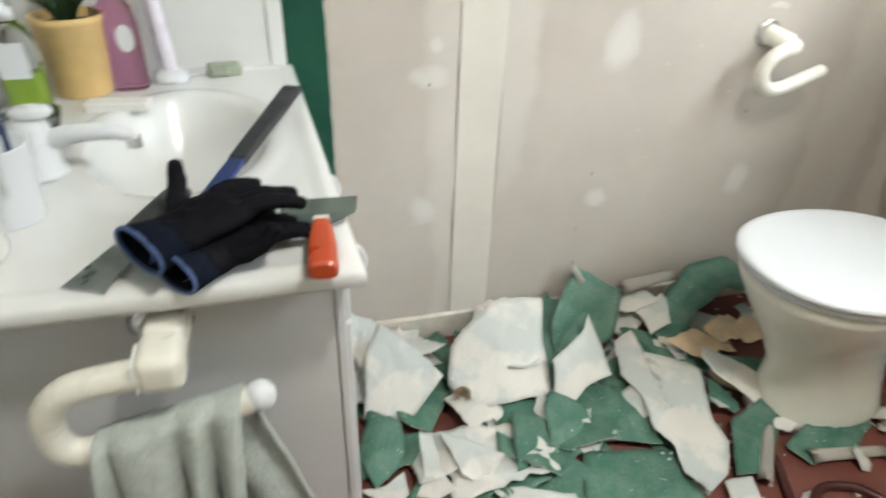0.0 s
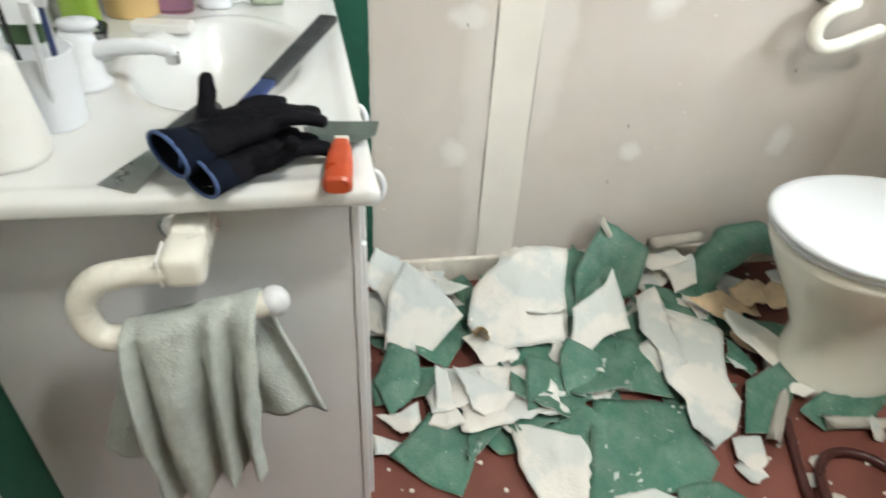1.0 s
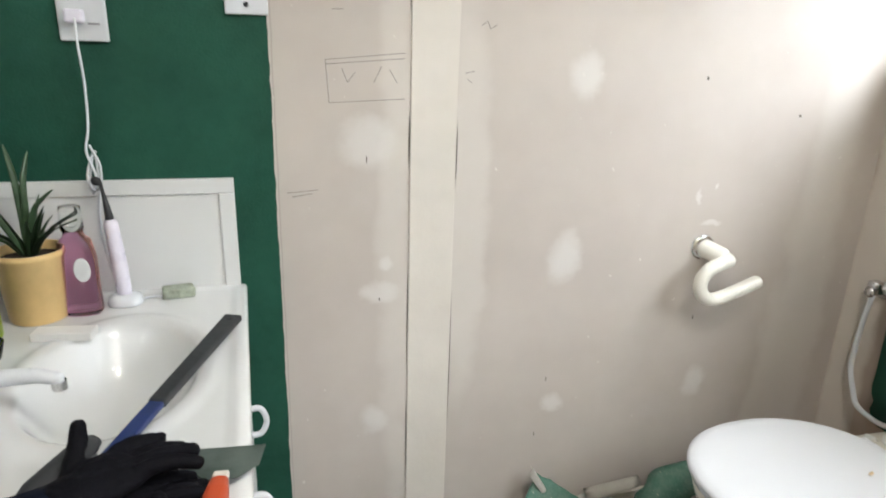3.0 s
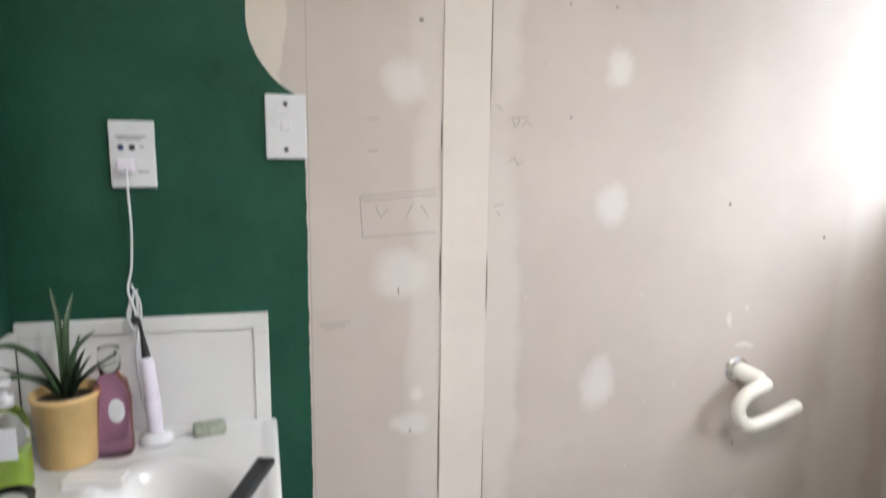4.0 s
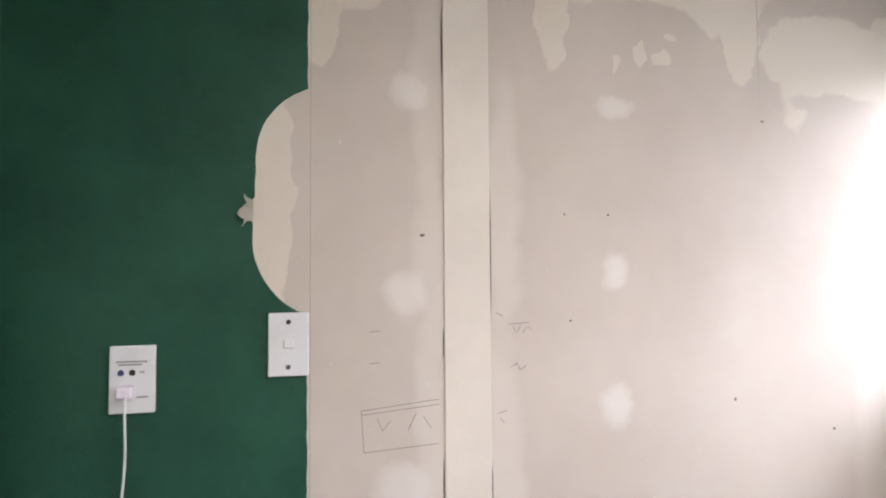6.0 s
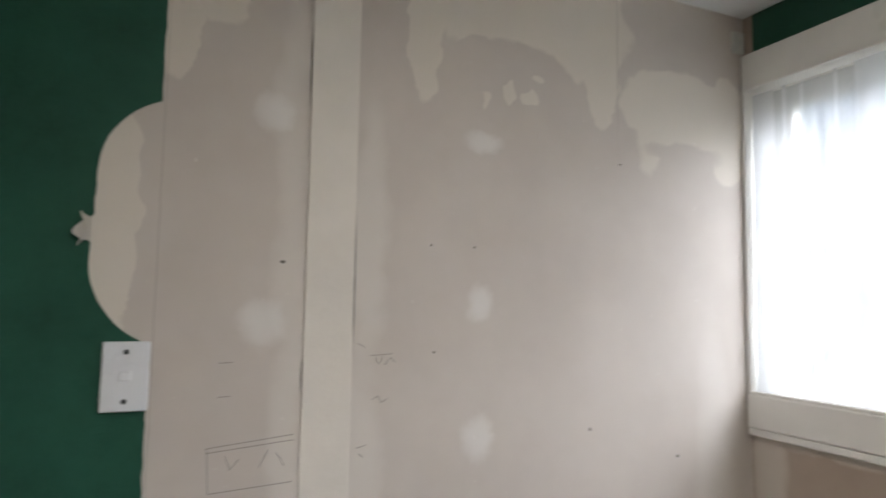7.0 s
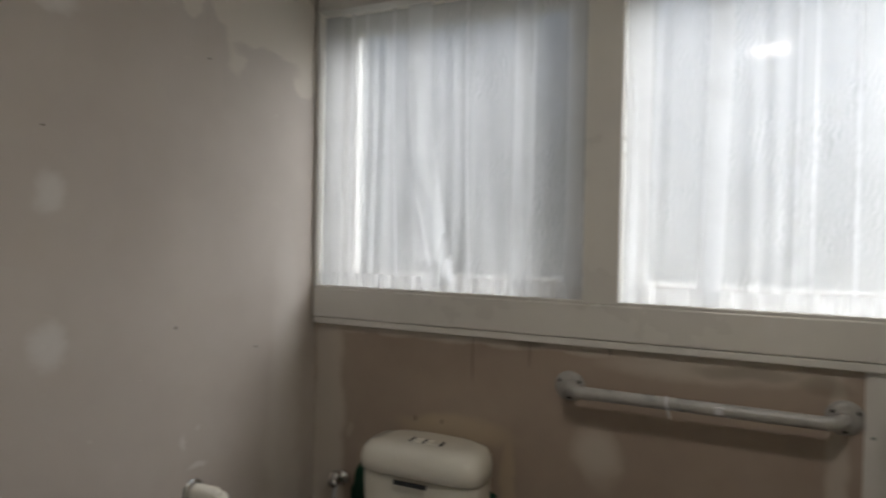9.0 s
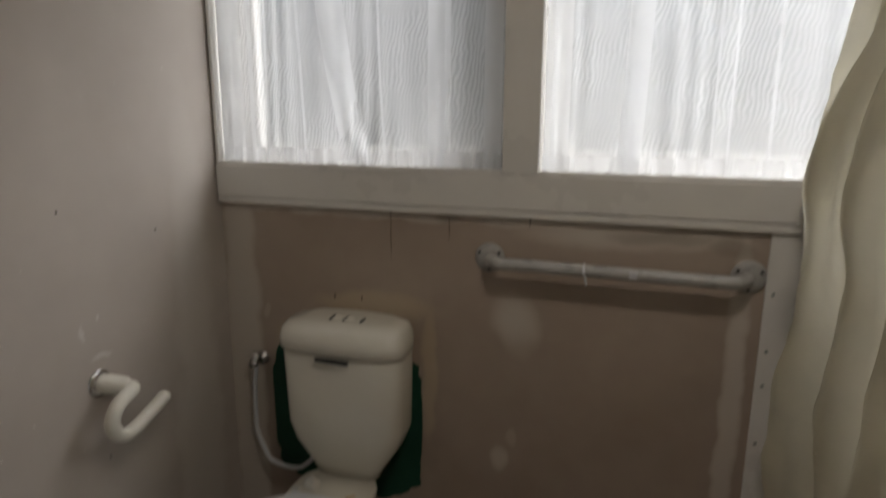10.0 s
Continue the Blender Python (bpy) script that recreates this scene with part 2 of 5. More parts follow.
def glass_material(name, rough=0.05, ripple=0.0, tint=(0.96, 0.99, 0.98)):
    m = bpy.data.materials.new(name)
    m.use_nodes = True
    nt = m.node_tree
    p = nt.nodes["Principled BSDF"]
    p.inputs["Base Color"].default_value = (*tint, 1)
    p.inputs["Transmission Weight"].default_value = 1.0
    p.inputs["Roughness"].default_value = rough
    p.inputs["IOR"].default_value = 1.45
    if ripple:
        co = tex_coord(nt)
        mp = nt.nodes.new("ShaderNodeMapping")
        mp.inputs["Scale"].default_value = (1, 48, 210)
        nt.links.new(warped(nt, co, 14, 0.012), mp.inputs[0])
        nt.links.new(bump(nt, noise_node(nt, mp.outputs[0], 1.0, 1.0, 0.4), ripple, 0.008), p.inputs["Normal"])
    return m


def cloth_material(name, base, see_through, translucent, moire=0.0):
    m = bpy.data.materials.new(name)
    m.use_nodes = True
    nt = m.node_tree
    out = nt.nodes["Material Output"]
    nt.nodes.remove(nt.nodes["Principled BSDF"])
    co = tex_coord(nt)
    col = ramp(nt, noise_node(nt, co, 8), tuple(c * 0.93 for c in base), base)
    weave = noise_node(nt, co, 500, 2)
    d, t, tr = nt.nodes.new("ShaderNodeBsdfDiffuse"), nt.nodes.new("ShaderNodeBsdfTranslucent"), nt.nodes.new("ShaderNodeBsdfTransparent")
    nrm = bump(nt, weave, 0.2, 0.0008)
    for n in (d, t):
        nt.links.new(col, n.inputs["Color"])
        nt.links.new(nrm, n.inputs["Normal"])
    a, b = nt.nodes.new("ShaderNodeMixShader"), nt.nodes.new("ShaderNodeMixShader")
    a.inputs[0].default_value, b.inputs[0].default_value = translucent, see_through
    # Wavy see-through bands drawn into the cloth to imitate moire in the sheer weave.
    if moire:
        mp = nt.nodes.new("ShaderNodeMapping")
        mp.inputs["Scale"].default_value = (0, 1, 1)
        mp.inputs["Rotation"].default_value = (radians(-9), 0, 0)
        nt.links.new(warped(nt, co, 13, 0.045), mp.inputs[0])
        wv = nt.nodes.new("ShaderNodeTexWave")
        wv.wave_type, wv.bands_direction = "BANDS", "Y"
        for key, value in (("Scale", 31.0), ("Distortion", 2.2), ("Detail", 2.0), ("Detail Scale", 1.6)):
            wv.inputs[key].default_value = value
        nt.links.new(mp.outputs[0], wv.inputs["Vector"])
        patch = maprange(nt, noise_node(nt, co, 5, 3), 0.40, 0.62, 0.10, 1.0)
        wave = maprange(nt, wv.outputs["Fac"], 0.15, 0.85, -moire, moire)
        nt.links.new(math_node(nt, "ADD", math_node(nt, "MULTIPLY", wave, patch), see_through), b.inputs[0])
    nt.links.new(d.outputs[0], a.inputs[1]), nt.links.new(t.outputs[0], a.inputs[2])
    nt.links.new(a.outputs[0], b.inputs[1]), nt.links.new(tr.outputs[0], b.inputs[2])
    nt.links.new(b.outputs[0], out.inputs["Surface"])
    return m


BOARD = board_material()
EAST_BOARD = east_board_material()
GREEN = paper_face_material("green_wallpaper", (0.014, 0.062, 0.040))
# Lighter copy of GREEN: stronger light on flat-lying paper put into the colour, plus dust.
DUSTY_LIT = paper_face_material("dusty_lit_green_wallpaper", (0.026, 0.105, 0.068), 0.25, 0.24)
BACK = paper_back_material()
PULP = material("torn_paper_edge", (0.64, 0.61, 0.55), 0.9)
TAN = material("tan_paper", (0.52, 0.40, 0.26), 0.85, 0.25, 12)
PLASTER = material("joint_compound", (0.63, 0.59, 0.535), 0.8, 0.06, 5, 120, 0.2)
PAINT = material("white_gloss_paint", (0.74, 0.725, 0.69), 0.35, 0.05, 4, 60, 0.08)
CEILPAINT = material("ceiling_paint", (0.74, 0.73, 0.71), 0.8, 0.05, 3, 120, 0.15)
SKIRT = material("scuffed_cream_skirting", (0.62, 0.57, 0.5), 0.6, 0.18, 14, 80, 0.2)
FLOOR = material("red_brown_lino", (0.155, 0.05, 0.036), 0.5, 0.22, 5, 60, 0.12)
VANITY = material("white_laminate", (0.61, 0.61, 0.62), 0.4, 0.04, 3, 200, 0.05)
BASIN = material("cast_white_basin", (0.67, 0.675, 0.67), 0.2, 0.02, 3, 30, 0.03, coat=0.4, spread=0.05)
PLASTIC = material("ivory_plastic", (0.73, 0.71, 0.64), 0.32, 0.05, 10, 60, 0.04)
WHITEPL = material("white_plastic", (0.64, 0.655, 0.68), 0.3, 0.03, 8, 60, 0.03)
LIDPL = material("smooth_white_lid", (0.66, 0.675, 0.70), 0.46, 0.01, 3, 60, 0.01, spread=0.02)
CHINA = material("cream_china", (0.74, 0.72, 0.64), 0.14, 0.04, 4, 40, 0.03, coat=0.5, spread=0.05)
CHROME = material("chrome", (0.75, 0.75, 0.76), 0.18, 0.05, 8, 60, 0.04, metal=1.0)
STEEL = material("worn_steel", (0.42, 0.43, 0.42), 0.35, 0.2, 20, 150, 0.15, metal=1.0)
DARKST = material("dark_steel_blade", (0.20, 0.24, 0.225), 0.4, 0.25, 20, 150, 0.15, metal=0.8)
ORANGE = material("orange_handle_plastic", (0.40, 0.058, 0.018), 0.35, 0.12, 20, 80, 0.08)
BLACKRUB = material("charcoal_rubber_grip", (0.028, 0.030, 0.033), 0.6, 0.2, 20, 120, 0.25)
NAVY = material("navy_knit_glove", (0.005, 0.0075, 0.015), 0.9, 0.3, 12, 350, 0.5)
PALM = material("black_coated_glove", (0.004, 0.004, 0.006), 0.72, 0.3, 18, 200, 0.4)
TRIMBLUE = material("blue_cuff_binding", (0.06, 0.10, 0.24), 0.8, 0.15, 20, 300, 0.4)
BLUE = material("blue_painted_steel", (0.02, 0.035, 0.13), 0.4, 0.2, 20, 90, 0.1)
TOWEL = material("grey_green_terry", (0.42, 0.455, 0.43), 0.95, 0.10, 60, 300, 0.8, 0.003)
CERAMIC = material("white_ribbed_ceramic", (0.72, 0.71, 0.69), 0.5, 0.04, 10, 200, 0.3)
FROST = material("frosted_tumbler", (0.76, 0.78, 0.82), 0.45, 0.03, 8, 60, 0.03)
YELLOW = material("yellow_pot_glaze", (0.66, 0.46, 0.20), 0.4, 0.14, 9, 70, 0.12)
SOIL = material("potting_soil", (0.03, 0.018, 0.012), 0.95, 0.4, 40, 120, 0.9, 0.006)
LEAF = material("dark_green_leaf", (0.035, 0.07, 0.03), 0.4, 0.45, 25, 90, 0.15)
LIME = material("lime_liquid", (0.42, 0.60, 0.06), 0.15, 0.08, 6, 40, 0.02)
PURPLE = glass_material("purple_mouthwash", 0.05, 0, (0.80, 0.42, 0.66))
CLEAR = glass_material("clear_plastic", 0.04)
LILAC = material("lilac_plastic", (0.70, 0.67, 0.76), 0.3, 0.04, 8, 60, 0.03)
BLACK = material("black_plastic", (0.012, 0.012, 0.013), 0.4, 0.2, 20, 90, 0.1)
HOSE = material("dark_red_rubber_hose", (0.055, 0.014, 0.012), 0.38, 0.2, 20, 90, 0.1)
GREYPAINT = material("grey_painted_metal", (0.40, 0.395, 0.38), 0.35, 0.12, 20, 80, 0.12)
SPONGE = material("grey_green_sponge", (0.30, 0.33, 0.26), 0.95, 0.3, 40, 150, 0.9, 0.004)
DARK = material("dark_cavity", (0.012, 0.011, 0.010), 0.9)
GLAZING = glass_material("rippled_obscure_glass", 0.10, 1.0)
FLATGLASS = glass_material("flat_glass_face", 0.02)
MIRROR = material("mirror_silver", (0.9, 0.92, 0.92), 0.02, 0.01, 2, 10, 0.0, metal=1.0, spread=0.01)
NET = cloth_material("white_net_curtain", (0.88, 0.89, 0.90), 0.46, 0.72, 0.075)
NETFOLD = cloth_material("folded_net_curtain", (0.88, 0.89, 0.90), 0.30, 0.72)
SHOWER = cloth_material("cream_shower_curtain", (0.90, 0.865, 0.75), 0.0, 0.58)
for m_, level in ((GREEN, 0.18), (NAVY, 0.08), (PALM, 0.1), (WHITEPL, 0.3)):
    m_.node_tree.nodes["Principled BSDF"].inputs["Specular IOR Level"].default_value = level
PENCIL = material("pencil_line", (0.22, 0.20, 0.185), 0.7)
PRINT = material("grey_print", (0.25, 0.25, 0.27), 0.6)
RENDERED = material("neighbour_weatherboard", (0.46, 0.42, 0.37), 0.8, 0.1, 2)
ROOFING = material("neighbour_roofing", (0.12, 0.12, 0.13), 0.7)
GRASS = material("outside_grass", (0.06, 0.09, 0.03), 0.9, 0.3, 3)
GLOW = bpy.data.materials.new("opal_lamp_shade")
GLOW.use_nodes = True
GLOW.node_tree.nodes["Principled BSDF"].inputs["Base Color"].default_value = (0.85, 0.84, 0.8, 1)


# ---- building helpers ----
def link(name, bm, mat, smooth=False):
    me = bpy.data.meshes.new(name)
    bm.normal_update()
    bm.to_mesh(me)
    bm.free()
    for mt in (mat if isinstance(mat, (list, tuple)) else [mat]):
        me.materials.append(mt)
    if smooth:
        me.polygons.foreach_set("use_smooth", [True] * len(me.polygons))
    return new(name, me)


def part(name, bm, mat, parent, label="", smooth=False, w=False):
    """One mesh under a thing or a part; w: its points are given in the room, not from the thing's base."""
    ob = link(name, bm, mat, smooth)
    ob.parent = parent
    if parent.type == "EMPTY":
        ob.matrix_parent_inverse = parent.matrix_basis.inverted() if w else Matrix()
    if label:
        tagged(ob, label)
    return ob


def thing(name, label, category, group="", kind="", at=(0, 0, 0), rz=0.0):
    ob = new(name)
    ob.empty_display_size = 0.05
    ob.matrix_world = pose(*at, 0, 0, rz)
    return tagged(ob, label, category, group, kind)


def box(x0, x1, y0, y1, z0, z1, bevel=0.0, seg=2, bm=None, m=None):
    own = bmesh.new()
    bmesh.ops.create_cube(own, size=1)
    for v in own.verts:
        v.co = Vector((x0 + (v.co.x + 0.5) * (x1 - x0), y0 + (v.co.y + 0.5) * (y1 - y0), z0 + (v.co.z + 0.5) * (z1 - z0)))
    if bevel:
        bmesh.ops.bevel(own, geom=own.edges[:], offset=bevel, segments=seg, affect="EDGES", profile=0.5)
    if m is not None:
        own.transform(m)
    return own if bm is None else merge(bm, own)


def merge(bm, other):
    me = bpy.data.meshes.new("tmp")
    other.to_mesh(me)
    other.free()
    bm.from_mesh(me)
    bpy.data.meshes.remove(me)
    return bm


def lathe(profile, steps=28, m=None):
    """Turn a profile of (radius, height) about z."""
    bm = bmesh.new()
    rings = []
    for r, z in profile:
        if r < 1e-6:
            rings.append([bm.verts.new((0, 0, z))])
        else:
            rings.append([bm.verts.new((r * math.cos(2 * math.pi * k / steps), r * math.sin(2 * math.pi * k / steps), z)) for k in range(steps)])
    for a, b in zip(rings, rings[1:]):
        for k in range(steps):
            q = [a[k % len(a)], a[(k + 1) % len(a)], b[(k + 1) % len(b)], b[k % len(b)]]
            q = list(dict.fromkeys(q))
            if len(q) > 2:
                bm.faces.new(q)
    bmesh.ops.recalc_face_normals(bm, faces=bm.faces[:])
    if m is not None:
        bm.transform(m)
    return bm


def smooth_path(points, per=8):
    pts = [Vector(p) for p in points]
    ext = [2 * pts[0] - pts[1], *pts, 2 * pts[-1] - pts[-2]]
    out = []
    for k in range(1, len(ext) - 2):
        a, b, c, d = ext[k - 1 : k + 3]
        for s in range(per):
            t = s / per
            out.append(0.5 * (2 * b + (c - a) * t + (2 * a - 5 * b + 4 * c - d) * t * t + (3 * b - a - 3 * c + d) * t ** 3))
    out.append(pts[-1])
    return out


def tube(points, radius, sides=12, per=8, cap=True, flat=1.0):
    """A tube along a smooth path; radius is a number or a function of 0..1."""
    path = smooth_path(points, per)
    bm = bmesh.new()
    rings = []
    side = None
    for k, p in enumerate(path):
        d = (path[min(k + 1, len(path) - 1)] - path[max(k - 1, 0)]).normalized()
        if side is None:
            side = d.orthogonal().normalized()
        side = (side - d * side.dot(d)).normalized()
        up = d.cross(side)
        r = radius(k / (len(path) - 1)) if callable(radius) else radius
        rings.append([bm.verts.new(p + r * (math.cos(2 * math.pi * s / sides) * side + flat * math.sin(2 * math.pi * s / sides) * up)) for s in range(sides)])
    for a, b in zip(rings, rings[1:]):
        for s in range(sides):
            bm.faces.new((a[s], a[(s + 1) % sides], b[(s + 1) % sides], b[s]))
    if cap:
        for ring, sgn in ((rings[0], -1), (rings[-1], 1)):
            c = sum((v.co for v in ring), Vector()) / sides
            n = (path[0] - path[1] if sgn < 0 else path[-1] - path[-2]).normalized()
            r = (ring[0].co - c).length
            mid = [bm.verts.new(c + (v.co - c) * 0.7 + n * r * 0.45) for v in ring]
            tip = bm.verts.new(c + n * r * 0.65)
            for s in range(sides):
                bm.faces.new((ring[s], ring[(s + 1) % sides], mid[(s + 1) % sides], mid[s]))
                bm.faces.new((mid[s], mid[(s + 1) % sides], tip))
    bmesh.ops.recalc_face_normals(bm, faces=bm.faces[:])
    return bm


def loft(rings, cap=True):
    """Skin a list of closed rings of points."""
    bm = bmesh.new()
    vs = [[bm.verts.new(p) for p in ring] for ring in rings]
    n = len(vs[0])
    for a, b in zip(vs, vs[1:]):
        for s in range(n):
            bm.faces.new((a[s], a[(s + 1) % n], b[(s + 1) % n], b[s]))
    if cap:
        bm.faces.new(vs[0][::-1])
        bm.faces.new(vs[-1])
    bmesh.ops.recalc_face_normals(bm, faces=bm.faces[:])
    return bm


def super_ring(cx, cy, z, rx, ry, power=2.0, n=36, front=1.0):
    """A rounded outline; front stretches its -x half."""
    out = []
    for k in range(n):
        a = 2 * math.pi * k / n
        c, s = math.cos(a), math.sin(a)
        x = math.copysign(abs(c) ** (2 / power), c) * rx
        out.append((cx + (x * front if x < 0 else x), cy + math.copysign(abs(s) ** (2 / power), s) * ry, z))
    return out


# ---- the room: x to the window, y to the stripped wall ----
W, E, S, TOP = -0.512, 1.435, -2.3, 2.2
# WY1: unseen extra pane width past the shower curtain, added to light it from behind.
SILL, HEAD, WY0, WY1 = 1.19, 1.99, -0.014, -1.95

tagged(link("floor", box(W - 0.1, E + 0.1, S - 0.1, 0.1, -0.5, 0.0), FLOOR), "red-brown lino floor scattered with paper scraps", "floor", kind="structure")
tagged(link("ceiling", box(W - 0.1, E + 0.1, S - 0.1, 0.1, TOP, TOP + 0.08), CEILPAINT), "white painted ceiling", "ceiling", kind="structure")
wall_north = tagged(link("wall_north", box(W - 0.1, E + 0.1, 0.0, 0.1, 0.0, TOP), BOARD), "stripped plasterboard wall with filler dabs", "wall", kind="structure")
tagged(link("wall_west", box(W - 0.1, W, S, 0.0, 0.0, TOP), CEILPAINT), "wall under dark green wallpaper", "wall", kind="structure")
tagged(link("wall_south", box(W - 0.1, E + 0.1, S - 0.1, S, 0.0, TOP), CEILPAINT), "plain painted wall", "wall", kind="structure")
bm = box(E, E + 0.12, S, 0.0, 0.0, SILL - 0.085)
box(E, E + 0.12, S, 0.0, HEAD + 0.1, TOP, bm=bm)
box(E, E + 0.12, S, WY1 - 0.1, SILL - 0.085, HEAD + 0.1, bm=bm)
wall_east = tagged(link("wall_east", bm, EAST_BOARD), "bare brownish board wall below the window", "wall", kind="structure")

# joint batten on the stripped wall
part("joint_strip", box(0.262, 0.3565, -0.0035, 0.0, 0.07, TOP, 0.0012), PLASTER, wall_north, "cream jointing strip")
tagged(link("skirting_north", box(-0.03, E, -0.014, 0.0, 0.0, 0.075, 0.004), SKIRT), "scuffed cream skirting along the floor", "skirting", kind="structure")
tagged(link("skirting_east", box(E - 0.016, E, -1.37, -0.014, 0.0, 0.085, 0.004), PAINT), "white painted skirting board", "skirting", kind="structure")
tagged(link("skirting_west", box(W, W + 0.014, -0.76, -0.69, 0.0, 0.09, 0.004), SKIRT), "scuffed cream skirting beside the door", "skirting", kind="structure")


def wallpaper_north():
    """The green paper that still hangs, with a bite torn out of its edge above the switch."""
    bm = bmesh.new()
    n, front = 180, []
    for k in range(n + 1):
        z = 0.0 + k * (TOP - 0.002) / n
        x = 0.0
        if 1.335 < z < 1.752:
            f = (z - 1.335) / (1.752 - 1.335)
            x = -0.105 * (math.sin(math.pi * f) ** 0.55) - 0.01 * math.sin(9 * f)
            x -= 0.028 * math.exp(-((z - 1.527) / 0.012) ** 2)
        x += 0.0022 * noise.noise((z * 40, 1.7, 0))
        front.append((x, z))
    for y in (-0.0012, 0.0):
        for x, z in front:
            bm.verts.new((W, y, z)), bm.verts.new((x, y, z))
    bm.verts.ensure_lookup_table()
    o = 2 * (n + 1)
    for k in range(n):
        a = 2 * k
        bm.faces.new([bm.verts[i] for i in (a, a + 1, a + 3, a + 2)])
        bm.faces.new([bm.verts[i] for i in (a + 1, o + a + 1, o + a + 3, a + 3)])
    bmesh.ops.recalc_face_normals(bm, faces=bm.faces[:])
    return bm


wp = tagged(link("wallpaper_north", wallpaper_north(), GREEN), "dark green wallpaper with a torn bite above the switch", "wallpaper", kind="structure")


def paper_tab():
    """The curled rag of paper at the deepest point of the tear."""
    bm = bmesh.new()
    for base, tip, drop in ((0.034, 0.044, -0.006), (0.014, 0.030, -0.022), (0.018, 0.026, 0.018)):
        rows = []
        for i in range(8):
            u = i / 7
            half = base * 0.55 * (1 - u) ** 0.8 + 0.0006
            out = 0.012 * math.sin(1.9 * u)
            rows.append([bm.verts.new((-0.098 - tip * u * (0.8 + 0.2 * math.cos(3 * u)), -0.0016 - out, 1.527 + drop * (0.4 + u) + q * half + 0.003 * noise.noise((u * 6, q, base * 99)))) for q in (-1, -0.3, 0.4, 1)])
        for a, b in zip(rows, rows[1:]):
            for q in range(3):
                bm.faces.new((a[q], a[q + 1], b[q + 1], b[q]))
    bmesh.ops.solidify(bm, geom=bm.faces[:], thickness=0.0006)
    return bm


part("torn_tab", paper_tab(), PULP, wp, "curled cream rag of torn paper")
tagged(link("wallpaper_west", box(W, W + 0.0014, -0.762, -0.0015, 0.0, TOP - 0.002), GREEN), "dark green wallpaper on the wall behind the basin", "wallpaper", kind="structure")
tagged(link("wallpaper_east", box(E - 0.0014, E, -1.6, -0.03, HEAD + 0.105, TOP - 0.001), GREEN), "strip of dark green wallpaper above the window", "wallpaper", kind="structure")
part("torn_flap", box(E - 0.05, E - 0.008, -0.012, -0.001, 2.095, 2.155, 0.004), BACK, wall_north, "torn cream paper flap in the corner")

# pencil marks left on the board
marks = bmesh.new()
for x0, z0, x1, z1 in ((0.115, 1.298, 0.138, 1.299), (0.115, 1.238, 0.135, 1.239), (0.10, 1.15, 0.25, 1.165), (0.10, 1.142, 0.25, 1.155), (0.105, 1.072, 0.25, 1.08), (0.10, 1.15, 0.105, 1.072),
                       (0.13, 1.135, 0.14, 1.11), (0.14, 1.11, 0.155, 1.128), (0.19, 1.11, 0.205, 1.14), (0.22, 1.135, 0.235, 1.11), (0.395, 1.306, 0.44, 1.309),
                       (0.40, 1.22, 0.412, 1.228), (0.412, 1.228, 0.418, 1.214), (0.418, 1.214, 0.432, 1.222), (0.405, 1.302, 0.411, 1.288), (0.414, 1.29, 0.42, 1.304), (0.425, 1.288, 0.433, 1.299), (0.435, 1.302, 0.446, 1.292), (0.368, 1.33, 0.384, 1.322), (0.37, 1.13, 0.39, 1.135), (0.375, 1.12, 0.385, 1.112), (0.02, 0.90, 0.08, 0.905), (0.03, 0.892, 0.07, 0.898)):
    d = Vector((x1 - x0, 0, z1 - z0))
    box(0, d.length, -0.0005, 0.0, -0.0007, 0.0007, bm=marks, m=Matrix.Translation((x0, 0, z0)) @ Matrix.Rotation(-math.atan2(d.z, d.x), 4, "Y"))
part("pencil_mark", marks, PENCIL, wall_north, "grey pencil lines and measurements")

# ---- window in the east wall ----
FX = E - 0.018
window = thing("window_1", "white painted timber window with rippled glass and two lights", "window", kind="structure")
part("window_head", box(FX, E + 0.105, WY1 - 0.06, -0.004, HEAD, HEAD + 0.1, 0.004), PAINT, window)
part("window_sill", box(FX - 0.004, E + 0.06, WY1 - 0.06, -0.004, SILL - 0.085, SILL, 0.004), PAINT, window, "deep white sill board")
part("window_jamb", box(FX, E + 0.06, WY0, -0.004, SILL, HEAD, 0.003), PAINT, window)
part("window_jamb", box(FX, E + 0.06, WY1 - 0.06, WY1, SILL, HEAD, 0.003), PAINT, window)
part("mullion", box(FX, E + 0.06, -0.878, -0.792, SILL, HEAD, 0.003), PAINT, window)
part("sill_bead", box(FX - 0.001, FX + 0.012, -1.95, -0.004, SILL - 0.104, SILL - 0.086, 0.003), PAINT, window)
for y0, y1, stile in ((-0.792, WY0, 0.078), (WY1, -0.878, 0.05)):
    bmw = bmesh.new()
    for a in ((y0, y1, SILL, SILL + 0.05), (y0, y1, HEAD - 0.05, HEAD), (y0, y0 + 0.05, SILL + 0.05, HEAD - 0.05), (y1 - stile, y1, SILL + 0.05, HEAD - 0.05)):
        box(E + 0.062, E + 0.10, a[0], a[1], a[2], a[3], 0.004, 1, bmw)
    sash = part("sash", bmw, PAINT, window)
    bmp = box(E + 0.078, E + 0.083, y0 + 0.045, y1 - stile + 0.005, SILL + 0.045, HEAD - 0.045)
    bmp.normal_update()
    for f in bmp.faces:
        f.material_index = 1 if f.normal.x < 0.5 else 0
    pane = part("pane", bmp, [GLAZING, FLATGLASS], sash, "rippled obscure glass pane")
    pane.visible_shadow = False
    part("beading", box(FX - 0.002, FX + 0.006, y0 + 0.0, y1 - 0.0, SILL - 0.001, SILL + 0.008, 0.002), PAINT, window)


